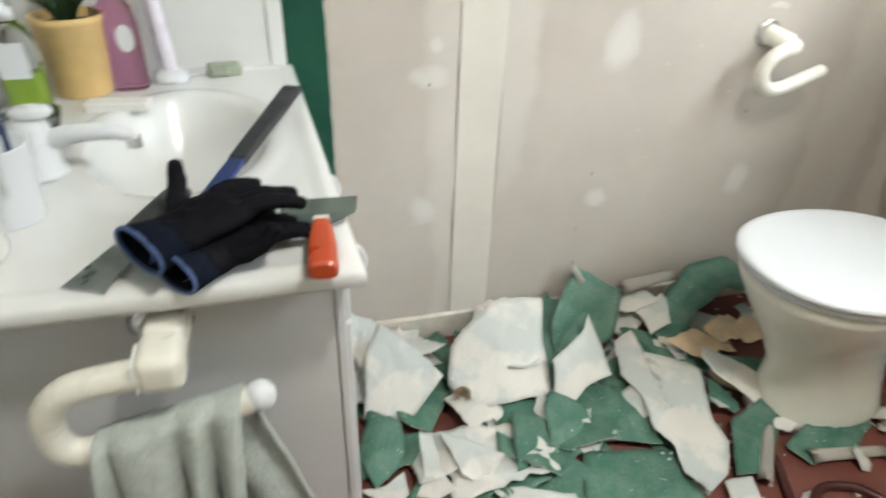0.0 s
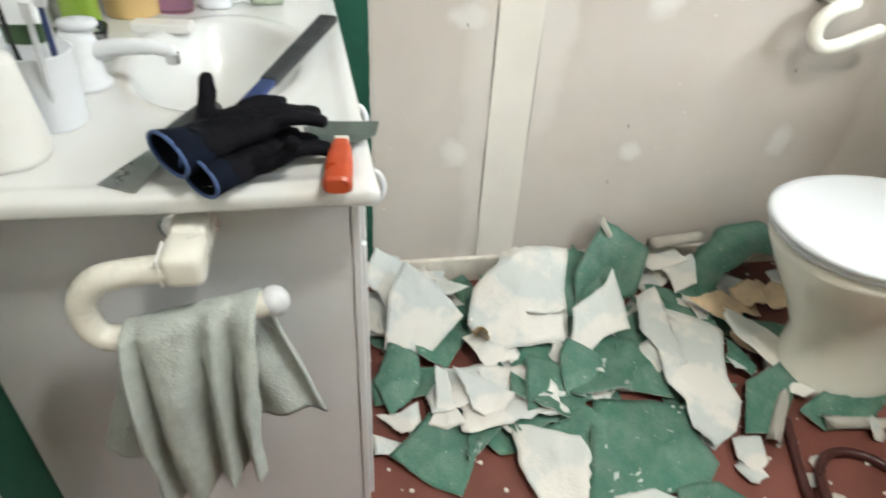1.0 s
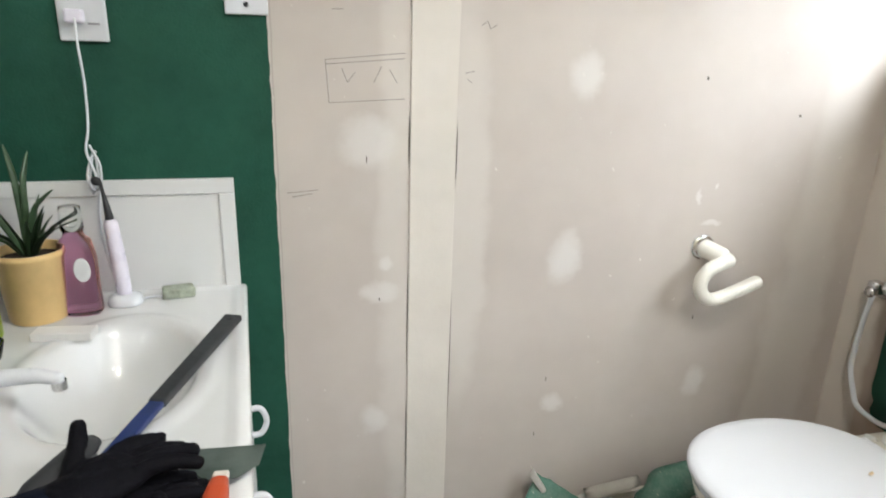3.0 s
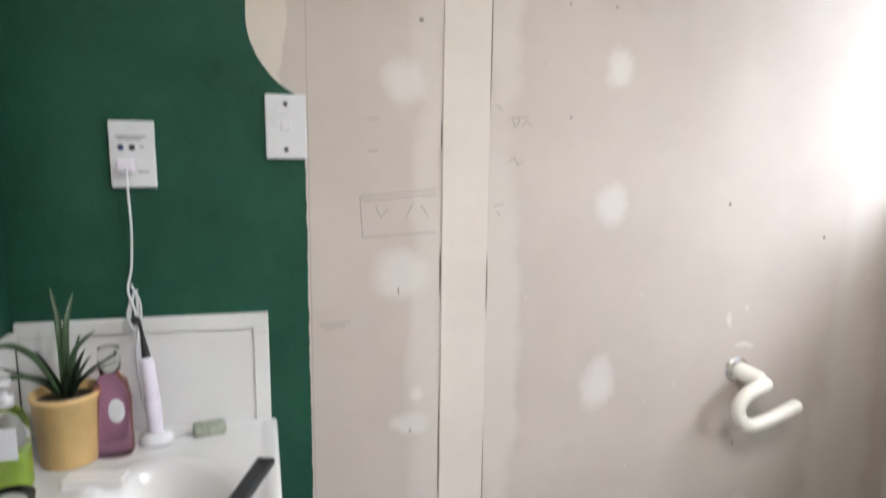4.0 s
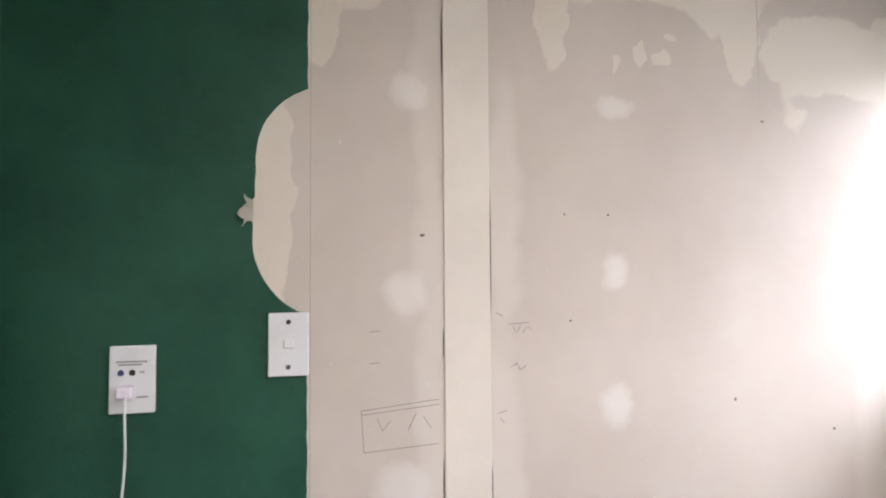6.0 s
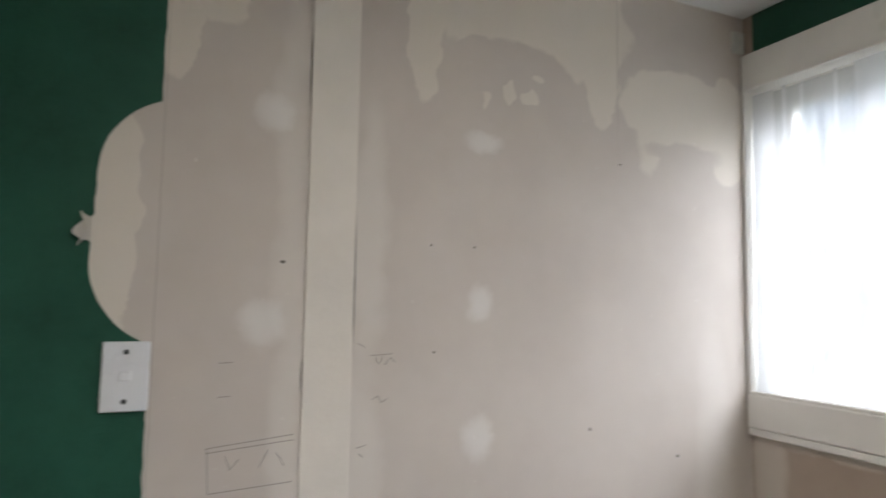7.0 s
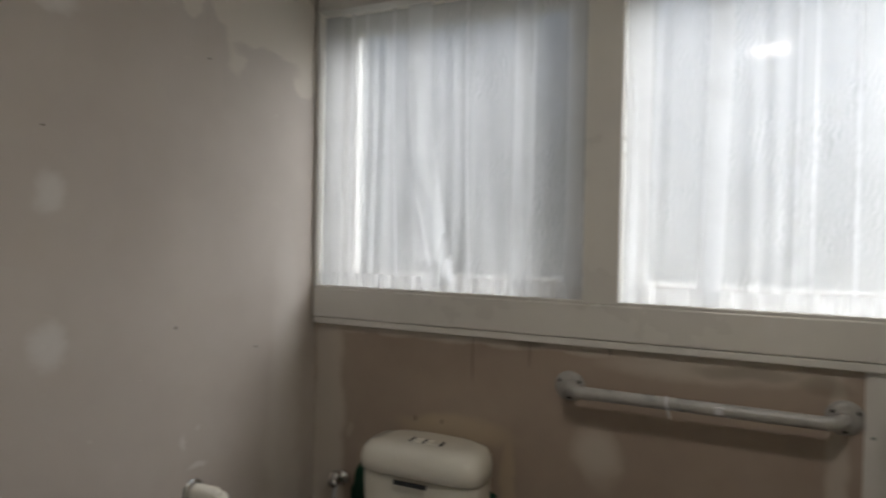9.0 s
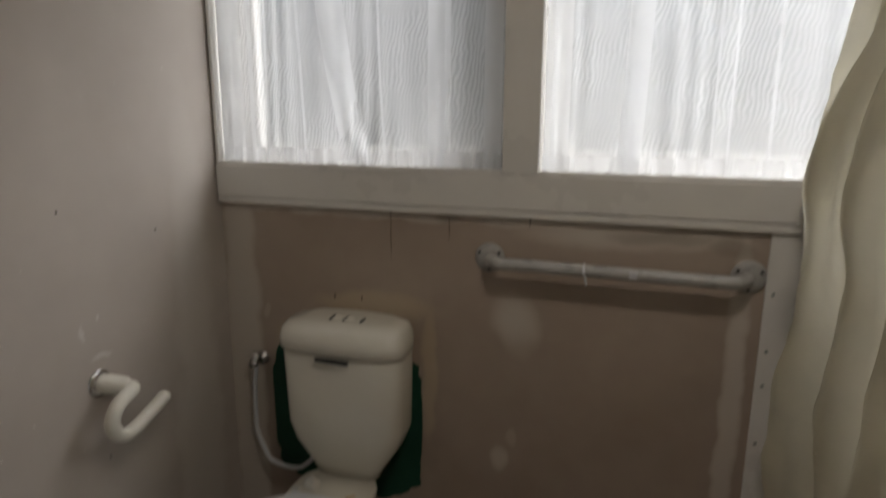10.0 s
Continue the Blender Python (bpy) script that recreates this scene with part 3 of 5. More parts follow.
def net_curtain(y0, y1, seed, gap=None, off=0.0, lean=0.0, nu=110):
    """Sheer cloth in shallow folds from y0 to y1; lean slides its foot along the sill."""
    bm = bmesh.new()
    nv = 34
    rows = []
    for j in range(nv + 1):
        v = j / nv
        z = SILL + 0.008 + v * (HEAD - SILL - 0.02)
        row = []
        for i in range(nu + 1):
            u = i / nu
            y = y0 + u * (y1 - y0) + lean * max(0.0, 1 - v / 0.75) ** 1.6
            k = noise.noise((y * 7 + seed, v * 0.5, 0)) * 1.6
            x = E + 0.008 - off + 0.003 * math.sin(2 * math.pi * (y * 9 + k)) * (0.5 + 0.5 * (1 - v)) + 0.002 * noise.noise((y * 40, v * 2, seed))
            if gap:
                d = abs(y - gap) / 0.05
                x -= 0.03 * math.exp(-d * d) * max(0, 1 - v * 2.2) ** 2
                if y > gap:
                    z_up = 0.018 * math.exp(-d) * max(0, 1 - v * 6)
                else:
                    z_up = 0
            else:
                z_up = 0
            row.append(bm.verts.new((x, y, z + z_up + 0.004 * noise.noise((y * 12, seed, 2)) * (1 - v))))
        rows.append(row)
    for a, b in zip(rows, rows[1:]):
        for i in range(nu):
            bm.faces.new((a[i], a[i + 1], b[i + 1], b[i]))
    return bm


def curtain_hem(y0, y1, seed):
    bm = bmesh.new()
    rows = []
    for z in (SILL + 0.006, SILL + 0.045):
        rows.append([bm.verts.new((E + 0.003 + 0.008 * math.sin(40 * u / 60 * 3 + seed), y0 + u / 60 * (y1 - y0), z + 0.003 * noise.noise((u * 0.3, seed, 1)))) for u in range(61)])
    for i in range(60):
        bm.faces.new((rows[0][i], rows[0][i + 1], rows[1][i + 1], rows[1][i]))
    return bm


for y0, y1, seed, gap in ((-0.788, -0.018, 3.1, -0.42), (-1.94, -0.882, 8.4, None)):
    c = thing("net_curtain", "sheer white net curtain hanging in soft folds before the window", "curtain", "net curtains")
    part("cloth", net_curtain(y0, y1, seed, gap), NET, c, smooth=True)
    if gap:
        pleats = ((-0.085, -0.020, 0.0), (-0.05, -0.022, 0.0), (-0.124, -0.112, 0.0), (-0.166, -0.158, 0.0), (-0.256, -0.248, -0.02), (-0.37, -0.297, -0.085), (-0.33, -0.297, -0.12),
                  (-0.476, -0.469, -0.02), (-0.648, -0.606, 0.0), (-0.66, -0.64, 0.0), (-0.785, -0.742, 0.0))
    else:
        pleats = ((-0.91, -0.885, 0.0), (-0.94, -0.90, 0.0), (-1.112, -1.062, 0.015), (-1.112, -1.07, 0.015), (-1.243, -1.238, 0.0), (-1.275, -1.27, 0.0), (-1.355, -1.348, 0.0), (-1.56, -1.49, 0.0))
    for k, (a, b, lean) in enumerate(pleats):
        part("pleat", net_curtain(a, b, seed + k, None, 0.004 + 0.003 * (k % 3), lean, 10), NETFOLD, c, smooth=True)
    part("hem", curtain_hem(y0, y1, seed), NETFOLD, c, "doubled hem", smooth=True)
    part("curtain_wire", tube([(E + 0.008, y0, HEAD - 0.013), (E + 0.008, (y0 + y1) / 2, HEAD - 0.015), (E + 0.008, y1, HEAD - 0.013)], 0.003, 8), PAINT, c)

# outside
tagged(link("ground", box(-80, 80, -80, 80, -0.6, -0.5), GRASS), "grass outside the window", "ground", kind="structure")
nb = thing("neighbour_house", "grey-brown weatherboard house seen dimly through the window", "house")
part("wall", box(6.0, 12, 0.05, 2.9, -0.5, 3.3), RENDERED, nb)
part("roof", loft([[(5.7, -0.2, 3.3), (12.4, -0.2, 3.3), (12.4, 3.2, 3.3), (5.7, 3.2, 3.3)], [(8.5, 0.6, 4.3), (9.5, 0.6, 4.3), (9.5, 2.3, 4.3), (8.5, 2.3, 4.3)]]), ROOFING, nb)
for z in range(22):
    part("weatherboard", box(5.975, 6.0, 0.05, 2.9, -0.5 + z * 0.172, -0.335 + z * 0.172), RENDERED, nb)

# lining strip beyond the bare board, and its nails
tagged(link("trim_east", box(E - 0.006, E, -2.05, -1.374, 0.0, SILL - 0.09, 0.002), PAINT), "white lining sheet at the shower end", "wall panel", kind="structure")
nb2 = bmesh.new()
for z in (0.95, 0.82, 0.74, 0.6, 0.45):
    merge(nb2, lathe([(0, 0.002), (0.003, 0.0015), (0.004, 0)], 8, pose(E - 0.006, -1.39, z, 0, -90, 0)))
part("nail_head", nb2, DARKST, wall_east)

# door on the west wall
door = thing("door_1", "white painted door with its architrave beside the basin", "door", kind="structure")
part("architrave", box(W, W + 0.022, -0.845, -0.765, 0.0, 2.06, 0.005), PAINT, door)
part("architrave", box(W, W + 0.022, -1.70, -1.62, 0.0, 2.06, 0.005), PAINT, door)
part("architrave", box(W, W + 0.022, -1.62, -0.845, 1.98, 2.06, 0.005), PAINT, door)
part("leaf", box(W, W + 0.012, -1.618, -0.848, 0.005, 1.978, 0.003), PAINT, door)
part("door_handle", tube([(W + 0.012, -1.55, 1.0), (W + 0.05, -1.55, 1.0), (W + 0.055, -1.50, 1.0), (W + 0.055, -1.44, 1.0)], 0.009), CHROME, door)

lamp = thing("ceiling_light", "round opal glass ceiling light", "ceiling light", at=(0.42, -1.22, TOP))
part("base", lathe([(0, 0), (0.15, 0), (0.15, -0.02), (0, -0.02)], 36), WHITEPL, lamp)
part("shade", lathe([(0.145, -0.02), (0.15, -0.04), (0.13, -0.075), (0.08, -0.1), (0, -0.11)], 36), GLOW, lamp, smooth=True)


# ---- basin unit ----
VX0, VX1, VY0, VY1, VZ = W + 0.003, -0.037, -0.700, -0.003, 0.72


def askew(bm):
    """The unit stands a little out of square: its front runs away from the room towards the wall."""
    for v in bm.verts:
        v.co.x -= 0.034 * max(0.0, (v.co.y - VY0) / (VY1 - VY0)) * max(0.0, (v.co.x - VX0) / (VX1 - VX0))
    return bm



van = thing("vanity_unit", "white laminate vanity cabinet with a moulded basin top", "vanity", at=(-0.27, -0.36, 0))
PY = -0.652
bm = box(VX0, -0.058, PY + 0.006, VY1, 0.05, 0.59, 0.002)
box(VX0, -0.10, PY + 0.04, VY1, 0.0, 0.05, bm=bm)
part("body", askew(bm), VANITY, van, w=True)
part("side_panel", askew(box(VX0, -0.060, PY, PY + 0.0055, 0.045, 0.6985, 0.0015)), VANITY, van, "pale grey side panel", w=True)
part("front_stile", askew(box(-0.0595, -0.048, PY - 0.002, PY + 0.014, 0.045, 0.6985, 0.002)), VANITY, van, w=True)
for y0, y1, hy in ((PY + 0.017, -0.332, -0.575), (-0.328, -0.008, -0.38)):
    d = part("door", askew(box(-0.0575, -0.040, y0, y1, 0.06, 0.598, 0.003)), VANITY, van, w=True)
    part("drawer_front", askew(box(-0.0575, -0.040, y0, y1, 0.603, 0.697, 0.003)), VANITY, van, w=True)
    part("handle", askew(tube([(-0.040, hy, 0.662), (-0.020, hy, 0.664), (-0.011, hy, 0.643), (-0.020, hy, 0.622), (-0.040, hy, 0.620)], 0.0045, 10)), WHITEPL, d, "white plastic loop handle", True)


def basin_top():
    nx, ny = 64, 90
    bm = bmesh.new()
    cx, cy, rx, ry = -0.225, -0.335, 0.122, 0.172

    def height(x, y):
        d = math.hypot((x - cx) / rx, (y - cy) / ry)
        z = VZ
        if d < 1.0:
            z -= 0.115 * (1 - d ** 3.2) ** 1.25
        elif d < 1.25:
            z += 0.0035 * math.sin(math.pi * (d - 1) / 0.25)
        edge = min(x - VX0, VX1 - x, y - VY0, VY1 - y)
        if edge < 0.022:
            z += 0.003 * math.sin(math.pi * edge / 0.022)
        # moulded soap tray
        t = math.hypot((x + 0.42) / 0.055, (y + 0.30) / 0.05)
        if t < 1:
            z -= 0.004 * (1 - t ** 4)
        return z

    grid = [[bm.verts.new((VX0 + (VX1 - VX0) * i / nx, VY0 + (VY1 - VY0) * j / ny, height(VX0 + (VX1 - VX0) * i / nx, VY0 + (VY1 - VY0) * j / ny))) for i in range(nx + 1)] for j in range(ny + 1)]
    for j in range(ny):
        for i in range(nx):
            bm.faces.new((grid[j][i], grid[j][i + 1], grid[j + 1][i + 1], grid[j + 1][i]))
    rim = grid[0][:] + [r[-1] for r in grid[1:]] + grid[-1][-2::-1] + [r[0] for r in grid[-2:0:-1]]
    last, c = rim, Vector(((VX0 + VX1) / 2, (VY0 + VY1) / 2, 0))
    for grow, z in ((0.0035, VZ - 0.0015), (0.006, VZ - 0.006), (0.006, VZ - 0.017), (0.003, VZ - 0.021), (-0.02, VZ - 0.021)):
        ring = []
        for v in rim:
            gx = grow if v.co.x > VX1 - 1e-6 else 0
            gy = -grow if v.co.y < VY0 + 1e-6 else 0
            ring.append(bm.verts.new((v.co.x + gx, v.co.y + gy, z)))
        for k in range(len(rim)):
            bm.faces.new((last[k], ring[k], ring[(k + 1) % len(rim)], last[(k + 1) % len(rim)]))
        last = ring
    bmesh.ops.recalc_face_normals(bm, faces=bm.faces[:])
    return bm


top = part("basin_top", askew(basin_top()), BASIN, van, "glossy white moulded top with an oval bowl", True, True)
part("plug_hole", lathe([(0.0, 0.001), (0.010, 0.001), (0.012, 0.003), (0.020, 0.002), (0.021, 0)], 20, pose(-0.222, -0.335, VZ - 0.114)), CHROME, top)


def splash_panel(length):
    """A framed splash panel, lying along x from 0, standing on z = 0, facing -y."""
    bm = box(0, length, -0.008, 0, 0, 0.214, 0.002)
    for a in ((0, length, 0.186, 0.214), (length - 0.028, length, 0, 0.186)):
        box(a[0], a[1], -0.013, -0.008, a[2], a[3], 0.002, 2, bm)
    return bm


sp = tagged(link("splashback_north", splash_panel(0.428), BASIN), "white framed splash panel behind the basin", "splashback", kind="structure")
sp.matrix_world = pose(W + 0.008, -0.0015, VZ)
bm = box(W + 0.0015, W + 0.009, -0.72, -0.014, VZ, VZ + 0.2, 0.002)
box(W + 0.009, W + 0.013, -0.72, -0.014, VZ + 0.172, VZ + 0.2, 0.002, 2, bm)
tagged(link("splashback_west", bm, BASIN), "white framed splash panel beside the basin", "splashback", kind="structure")

mirror = thing("wall_mirror", "white framed mirror on the green wall over the basin", "mirror", at=(W, -0.36, 1.0))
bm = bmesh.new()
for a in ((-0.64, -0.095, 0.995, 1.03), (-0.64, -0.095, 1.56, 1.595), (-0.64, -0.605, 1.03, 1.56), (-0.13, -0.095, 1.03, 1.56)):
    box(W + 0.0016, W + 0.022, a[0], a[1], a[2], a[3], 0.004, 2, bm)
part("frame", bm, PAINT, mirror, w=True)
part("glass", box(W + 0.0016, W + 0.010, -0.605, -0.13, 1.03, 1.56), MIRROR, mirror, "silvered mirror glass", w=True)

tapx, tapy = -0.385, -0.42
tap = thing("basin_tap", "white basin mixer tap with a long spout", "tap", at=(tapx, tapy, VZ))
part("body", lathe([(0, 0), (0.030, 0), (0.030, 0.006), (0.024, 0.012), (0.022, 0.06), (0.018, 0.072), (0, 0.075)], 24), WHITEPL, tap, smooth=True)
part("spout", tube([(0.0, 0, 0.040), (0.04, -0.003, 0.050), (0.085, -0.006, 0.052), (0.112, -0.008, 0.046)], lambda t: 0.0125 - 0.004 * t, 14), WHITEPL, tap, smooth=True)
part("aerator", lathe([(0, 0), (0.009, 0), (0.009, 0.012), (0, 0.012)], 14, pose(0.111, -0.008, 0.032)), CHROME, tap, "dark chrome outlet")
part("lever", loft([super_ring(0.006, 0, z, rx, ry, 2.4, 24) for z, rx, ry in ((0.073, 0.018, 0.016), (0.078, 0.024, 0.017), (0.084, 0.022, 0.015), (0.086, 0.014, 0.010))]), WHITEPL, tap, smooth=True)


# ---- rails and hooks ----
def hook_rail(name, label, pts, r, plate_m, plate_mat, ball, sleeve=False):
    t = thing(name, label, "rail", at=pts[0])
    part("wall_plate", lathe([(0, 0.006), (r * 1.5, 0.006), (r * 1.9, 0.004), (r * 2.0, 0)], 28, plate_m), plate_mat, t, "round metal wall plate", True, True)
    part("arm", tube(pts, r, 18, 8), PLASTIC, t, smooth=True, w=True)
    d = (Vector(pts[1]) - Vector(pts[0])).normalized()
    if sleeve:
        x, y, z = pts[1]
        bb = box(x - 0.022, x + 0.020, y - 0.031, y + 0.020, z - 0.021, z + 0.019, 0.011, 4)
        box(x - 0.020, x + 0.018, y + 0.016, pts[0][1], z - 0.019, z + 0.017, 0.006, 3, bb)
        part("elbow", bb, PLASTIC, t, "square ivory elbow sleeve", True, True)
        part("joint_ring", box(x - 0.0235, x - 0.021, y - 0.029, y + 0.006, z - 0.018, z + 0.016, 0.001, 1), CERAMIC, t, w=True)
    else:
        part("elbow", tube([pts[0], pts[1], Vector(pts[1]) + d * r * 0.6], r * 1.4, 18, 5), PLASTIC, t, smooth=True, w=True)
    if ball:
        bb = bmesh.new()
        bmesh.ops.create_uvsphere(bb, u_segments=20, v_segments=12, radius=ball)
        bb.transform(Matrix.Translation(pts[-1]) @ Matrix.Diagonal((1.0, 0.95, 1.1, 1)))
        part("end_ball", bb, WHITEPL, t, "white round end cap", True, True)
    return t


hook_rail("towel_rail", "ivory plastic hooked rail on the cabinet side", [(-0.250, PY, 0.642), (-0.227, -0.728, 0.665), (-0.234, -0.741, 0.662), (-0.28, -0.743, 0.659), (-0.313, -0.743, 0.651), (-0.333, -0.743, 0.625),
          (-0.333, -0.743, 0.590), (-0.314, -0.743, 0.573), (-0.265, -0.742, 0.578), (-0.20, -0.739, 0.592), (-0.148, -0.735, 0.603)], 0.0145, pose(-0.240, PY, 0.650, 90, 0, 0) @ Matrix.Diagonal((1.15, 0.8, 1, 1)), CHROME, 0.0165, True)
hook_rail("paper_roll_holder", "ivory plastic hooked roll holder on the bare wall", [(0.976, -0.0005, 0.742), (0.998, -0.035, 0.731), (1.004, -0.060, 0.727), (0.972, -0.074, 0.725), (0.943, -0.076, 0.713), (0.926, -0.076, 0.687), (0.932, -0.076, 0.658), (0.957, -0.075, 0.640), (0.992, -0.074, 0.643), (1.04, -0.072, 0.658), (1.085, -0.07, 0.673)], 0.0155, pose(0.974, -0.0005, 0.743, 90, 0, 0), CHROME, 0)

bar = thing("grab_rail", "grey painted grab rail on the wall under the window", "rail", at=(E, -1.05, 0.98))
RX = E - 0.062
part("bar", tube([(E - 0.012, -0.772, 0.985), (E - 0.035, -0.775, 0.985), (RX, -0.80, 0.985), (RX, -0.85, 0.985), (RX, -1.05, 0.984), (RX, -1.26, 0.983), (RX, -1.305, 0.983), (E - 0.035, -1.33, 0.983), (E - 0.012, -1.333, 0.983)], 0.0145, 16, 6), GREYPAINT, bar, smooth=True, w=True)
for y in (-0.765, -1.34):
    f = part("flange", lathe([(0, 0.012), (0.022, 0.012), (0.030, 0.008), (0.036, 0.004), (0.037, 0)], 28, pose(E, y, 0.984, 0, -90, 0)), GREYPAINT, bar, "round flange with screw holes", True, True)
    for a in (30, 150, 270):
        part("screw", lathe([(0, 0.002), (0.004, 0.0015), (0.005, 0)], 10, pose(E - 0.009, y + 0.026 * math.cos(radians(a)), 0.984 + 0.026 * math.sin(radians(a)), 0, -90, 0)), BLACK, f)
part("label_square", box(RX - 0.0155, RX - 0.0145, -1.110, -1.093, 0.977, 0.993), WHITEPL, bar, "small white paper square", w=True)
part("cord_end", tube([(RX - 0.002, -0.995, 1.0), (RX - 0.016, -0.996, 0.985), (RX - 0.014, -1.000, 0.97), (RX - 0.010, -1.003, 0.955)], 0.003, 8), WHITEPL, bar, "scrap of pale cord", w=True)


def towel_mesh():
    bm = bmesh.new()
    nu, nv, top_v = 110, 80, 0.40
    rows = []
    for j in range(nv + 1):
        v = j / nv
        row = []
        front = v > top_v
        drop = (v - top_v) / (1 - top_v) if front else (top_v - v) / top_v
        for i in range(nu + 1):
            u = i / nu
            fold = 0.5 + 0.5 * math.cos(2 * math.pi * (3.1 * u + 0.16 * math.sin(7.5 * u + 0.5) + 0.16 * noise.noise((u * 3, drop * 2, 0))))
            arm_z, arm_y = 0.577 + 0.026 * u, -0.741 + 0.005 * u
            if front:
                length = 0.268 + 0.004 * fold + 0.012 * math.sin(5 * u + 1) - 0.012 * u
                d = drop * length
                x = -0.304 + 0.140 * u + (0.25 - u) * 0.020 * min(1, d / 0.2)
                y = arm_y - 0.019 * min(1, d / 0.012) - (0.004 + 0.026 * min(1, d / 0.09)) * fold ** 0.8 - 0.010 * min(1, d / 0.2)
            else:
                length = 0.23 + 0.02 * math.sin(6 * u)
                d = drop * length
                x = -0.300 + 0.135 * u + ((u - 0.5) * 0.15 - 0.008) * min(1, d / 0.24) ** 1.1
                y = arm_y + 0.018 * min(1, d / 0.012) + 0.012 * (fold - 0.5) * min(1, d / 0.1)
                y = min(y, PY - 0.010)
            z = arm_z + 0.019 - d
            row.append(bm.verts.new((x + 0.003 * noise.noise((u * 9, v * 9, 5)), y + 0.0015 * noise.noise((u * 12, v * 12, 1)), z)))
        rows.append(row)
    for a, b in zip(rows, rows[1:]):
        for i in range(nu):
            bm.faces.new((a[i], a[i + 1], b[i + 1], b[i]))
    bmesh.ops.recalc_face_normals(bm, faces=bm.faces[:])
    bmesh.ops.solidify(bm, geom=bm.faces[:], thickness=0.006)
    return bm


tw = link("hand_towel", towel_mesh(), TOWEL, True)
tagged(tw, "grey-green terry hand towel draped over the cabinet rail", "towel")

# ---- toilet ----
TY = -0.415
wc = thing("toilet", "cream china toilet with its white lid closed", "toilet", at=(1.05, TY, 0))
prof = [(0.0, 1.035, 0.165, 0.100), (0.02, 1.035, 0.165, 0.102), (0.05, 1.035, 0.152, 0.092), (0.14, 1.02, 0.138, 0.082), (0.22, 0.995, 0.155, 0.098), (0.30, 0.978, 0.188, 0.138), (0.36, 0.962, 0.203, 0.162), (0.385, 0.960, 0.207, 0.167)]
part("bowl", loft([super_ring(cx, TY, z, rx, ry, 2.2, 40, 1.0) for z, cx, rx, ry in prof]), CHINA, wc, smooth=True, w=True)
part("outlet_pipe", tube([(1.12, TY, 0.17), (1.24, TY, 0.15), (1.33, TY - 0.01, 0.08), (1.34, TY - 0.01, 0.0)], 0.052, 18), CHINA, wc, smooth=True, w=True)
part("pipe_collar", lathe([(0.055, 0), (0.066, 0), (0.066, 0.025), (0.058, 0.03), (0.062, 0.045), (0.055, 0.05)], 24, pose(1.34, TY - 0.01, 0.0)), WHITEPL, wc, w=True)
part("deck", loft([super_ring(1.225, TY, z, 0.105, ry, 4.0, 36) for z, ry in ((0.30, 0.07), (0.34, 0.10), (0.388, 0.108), (0.397, 0.104))]), CHINA, wc, smooth=True, w=True)
part("seat", loft([super_ring(0.964, TY, z, rx, ry, 2.15, 48) for z, rx, ry in ((0.388, 0.206, 0.167), (0.391, 0.214, 0.175), (0.400, 0.216, 0.177), (0.403, 0.210, 0.171))]), WHITEPL, wc, smooth=True, w=True)
lid = part("lid", loft([super_ring(0.962, TY, z, rx, ry, 2.15, 48) for z, rx, ry in ((0.405, 0.213, 0.174), (0.408, 0.221, 0.182), (0.416, 0.222, 0.183), (0.421, 0.217, 0.178), (0.4235, 0.200, 0.162), (0.4245, 0.10, 0.09), (0.4245, 0.02, 0.018))]), LIDPL, wc, "smooth white plastic lid", True, True)
part("hinge", tube([(1.185, TY - 0.075, 0.405), (1.187, TY, 0.405), (1.185, TY + 0.075, 0.405)], 0.010, 12), WHITEPL, wc, smooth=True, w=True)
cis = [(0.395, 0.058, 0.0884), (0.43, 0.062, 0.1042), (0.49, 0.068, 0.1442), (0.54, 0.070, 0.16), (0.735, 0.074, 0.1637), (0.743, 0.072, 0.1618)]
tank = part("cistern", loft([super_ring(E - 0.012 - rx, TY - 0.003, z, rx, ry, 4.5, 44) for z, rx, ry in cis]), CHINA, wc, smooth=True, w=True)
tl = part("cistern_lid", loft([super_ring(E - 0.010 - rx, TY - 0.003, z, rx, ry, 4.0, 44) for z, rx, ry in ((0.745, 0.078, 0.1674), (0.749, 0.081, 0.1702), (0.775, 0.081, 0.1702), (0.797, 0.077, 0.1655), (0.811, 0.068, 0.1535), (0.816, 0.05, 0.1116), (0.816, 0.01, 0.0186))]), CHINA, wc, "rounded china cistern lid", True, True)
part("flush_button", box(E - 0.105, E - 0.075, TY - 0.045, TY - 0.003, 0.815, 0.820, 0.003), PLASTIC, wc, w=True)
part("flush_button", box(E - 0.105, E - 0.075, TY + 0.001, TY + 0.033, 0.815, 0.820, 0.003), PLASTIC, wc, w=True)
for dy in (-0.048, -0.001, 0.036):
    part("button_gap", box(E - 0.106, E - 0.074, TY + dy - 0.0012, TY + dy + 0.0012, 0.8155, 0.8208), BLACKRUB, wc, "dark slot beside the button", w=True)
part("maker_plate", box(E - 0.1745, E - 0.1715, TY - 0.045, TY + 0.045, 0.728, 0.740, 0.001), BLACKRUB, wc, "dark worn strip", w=True)

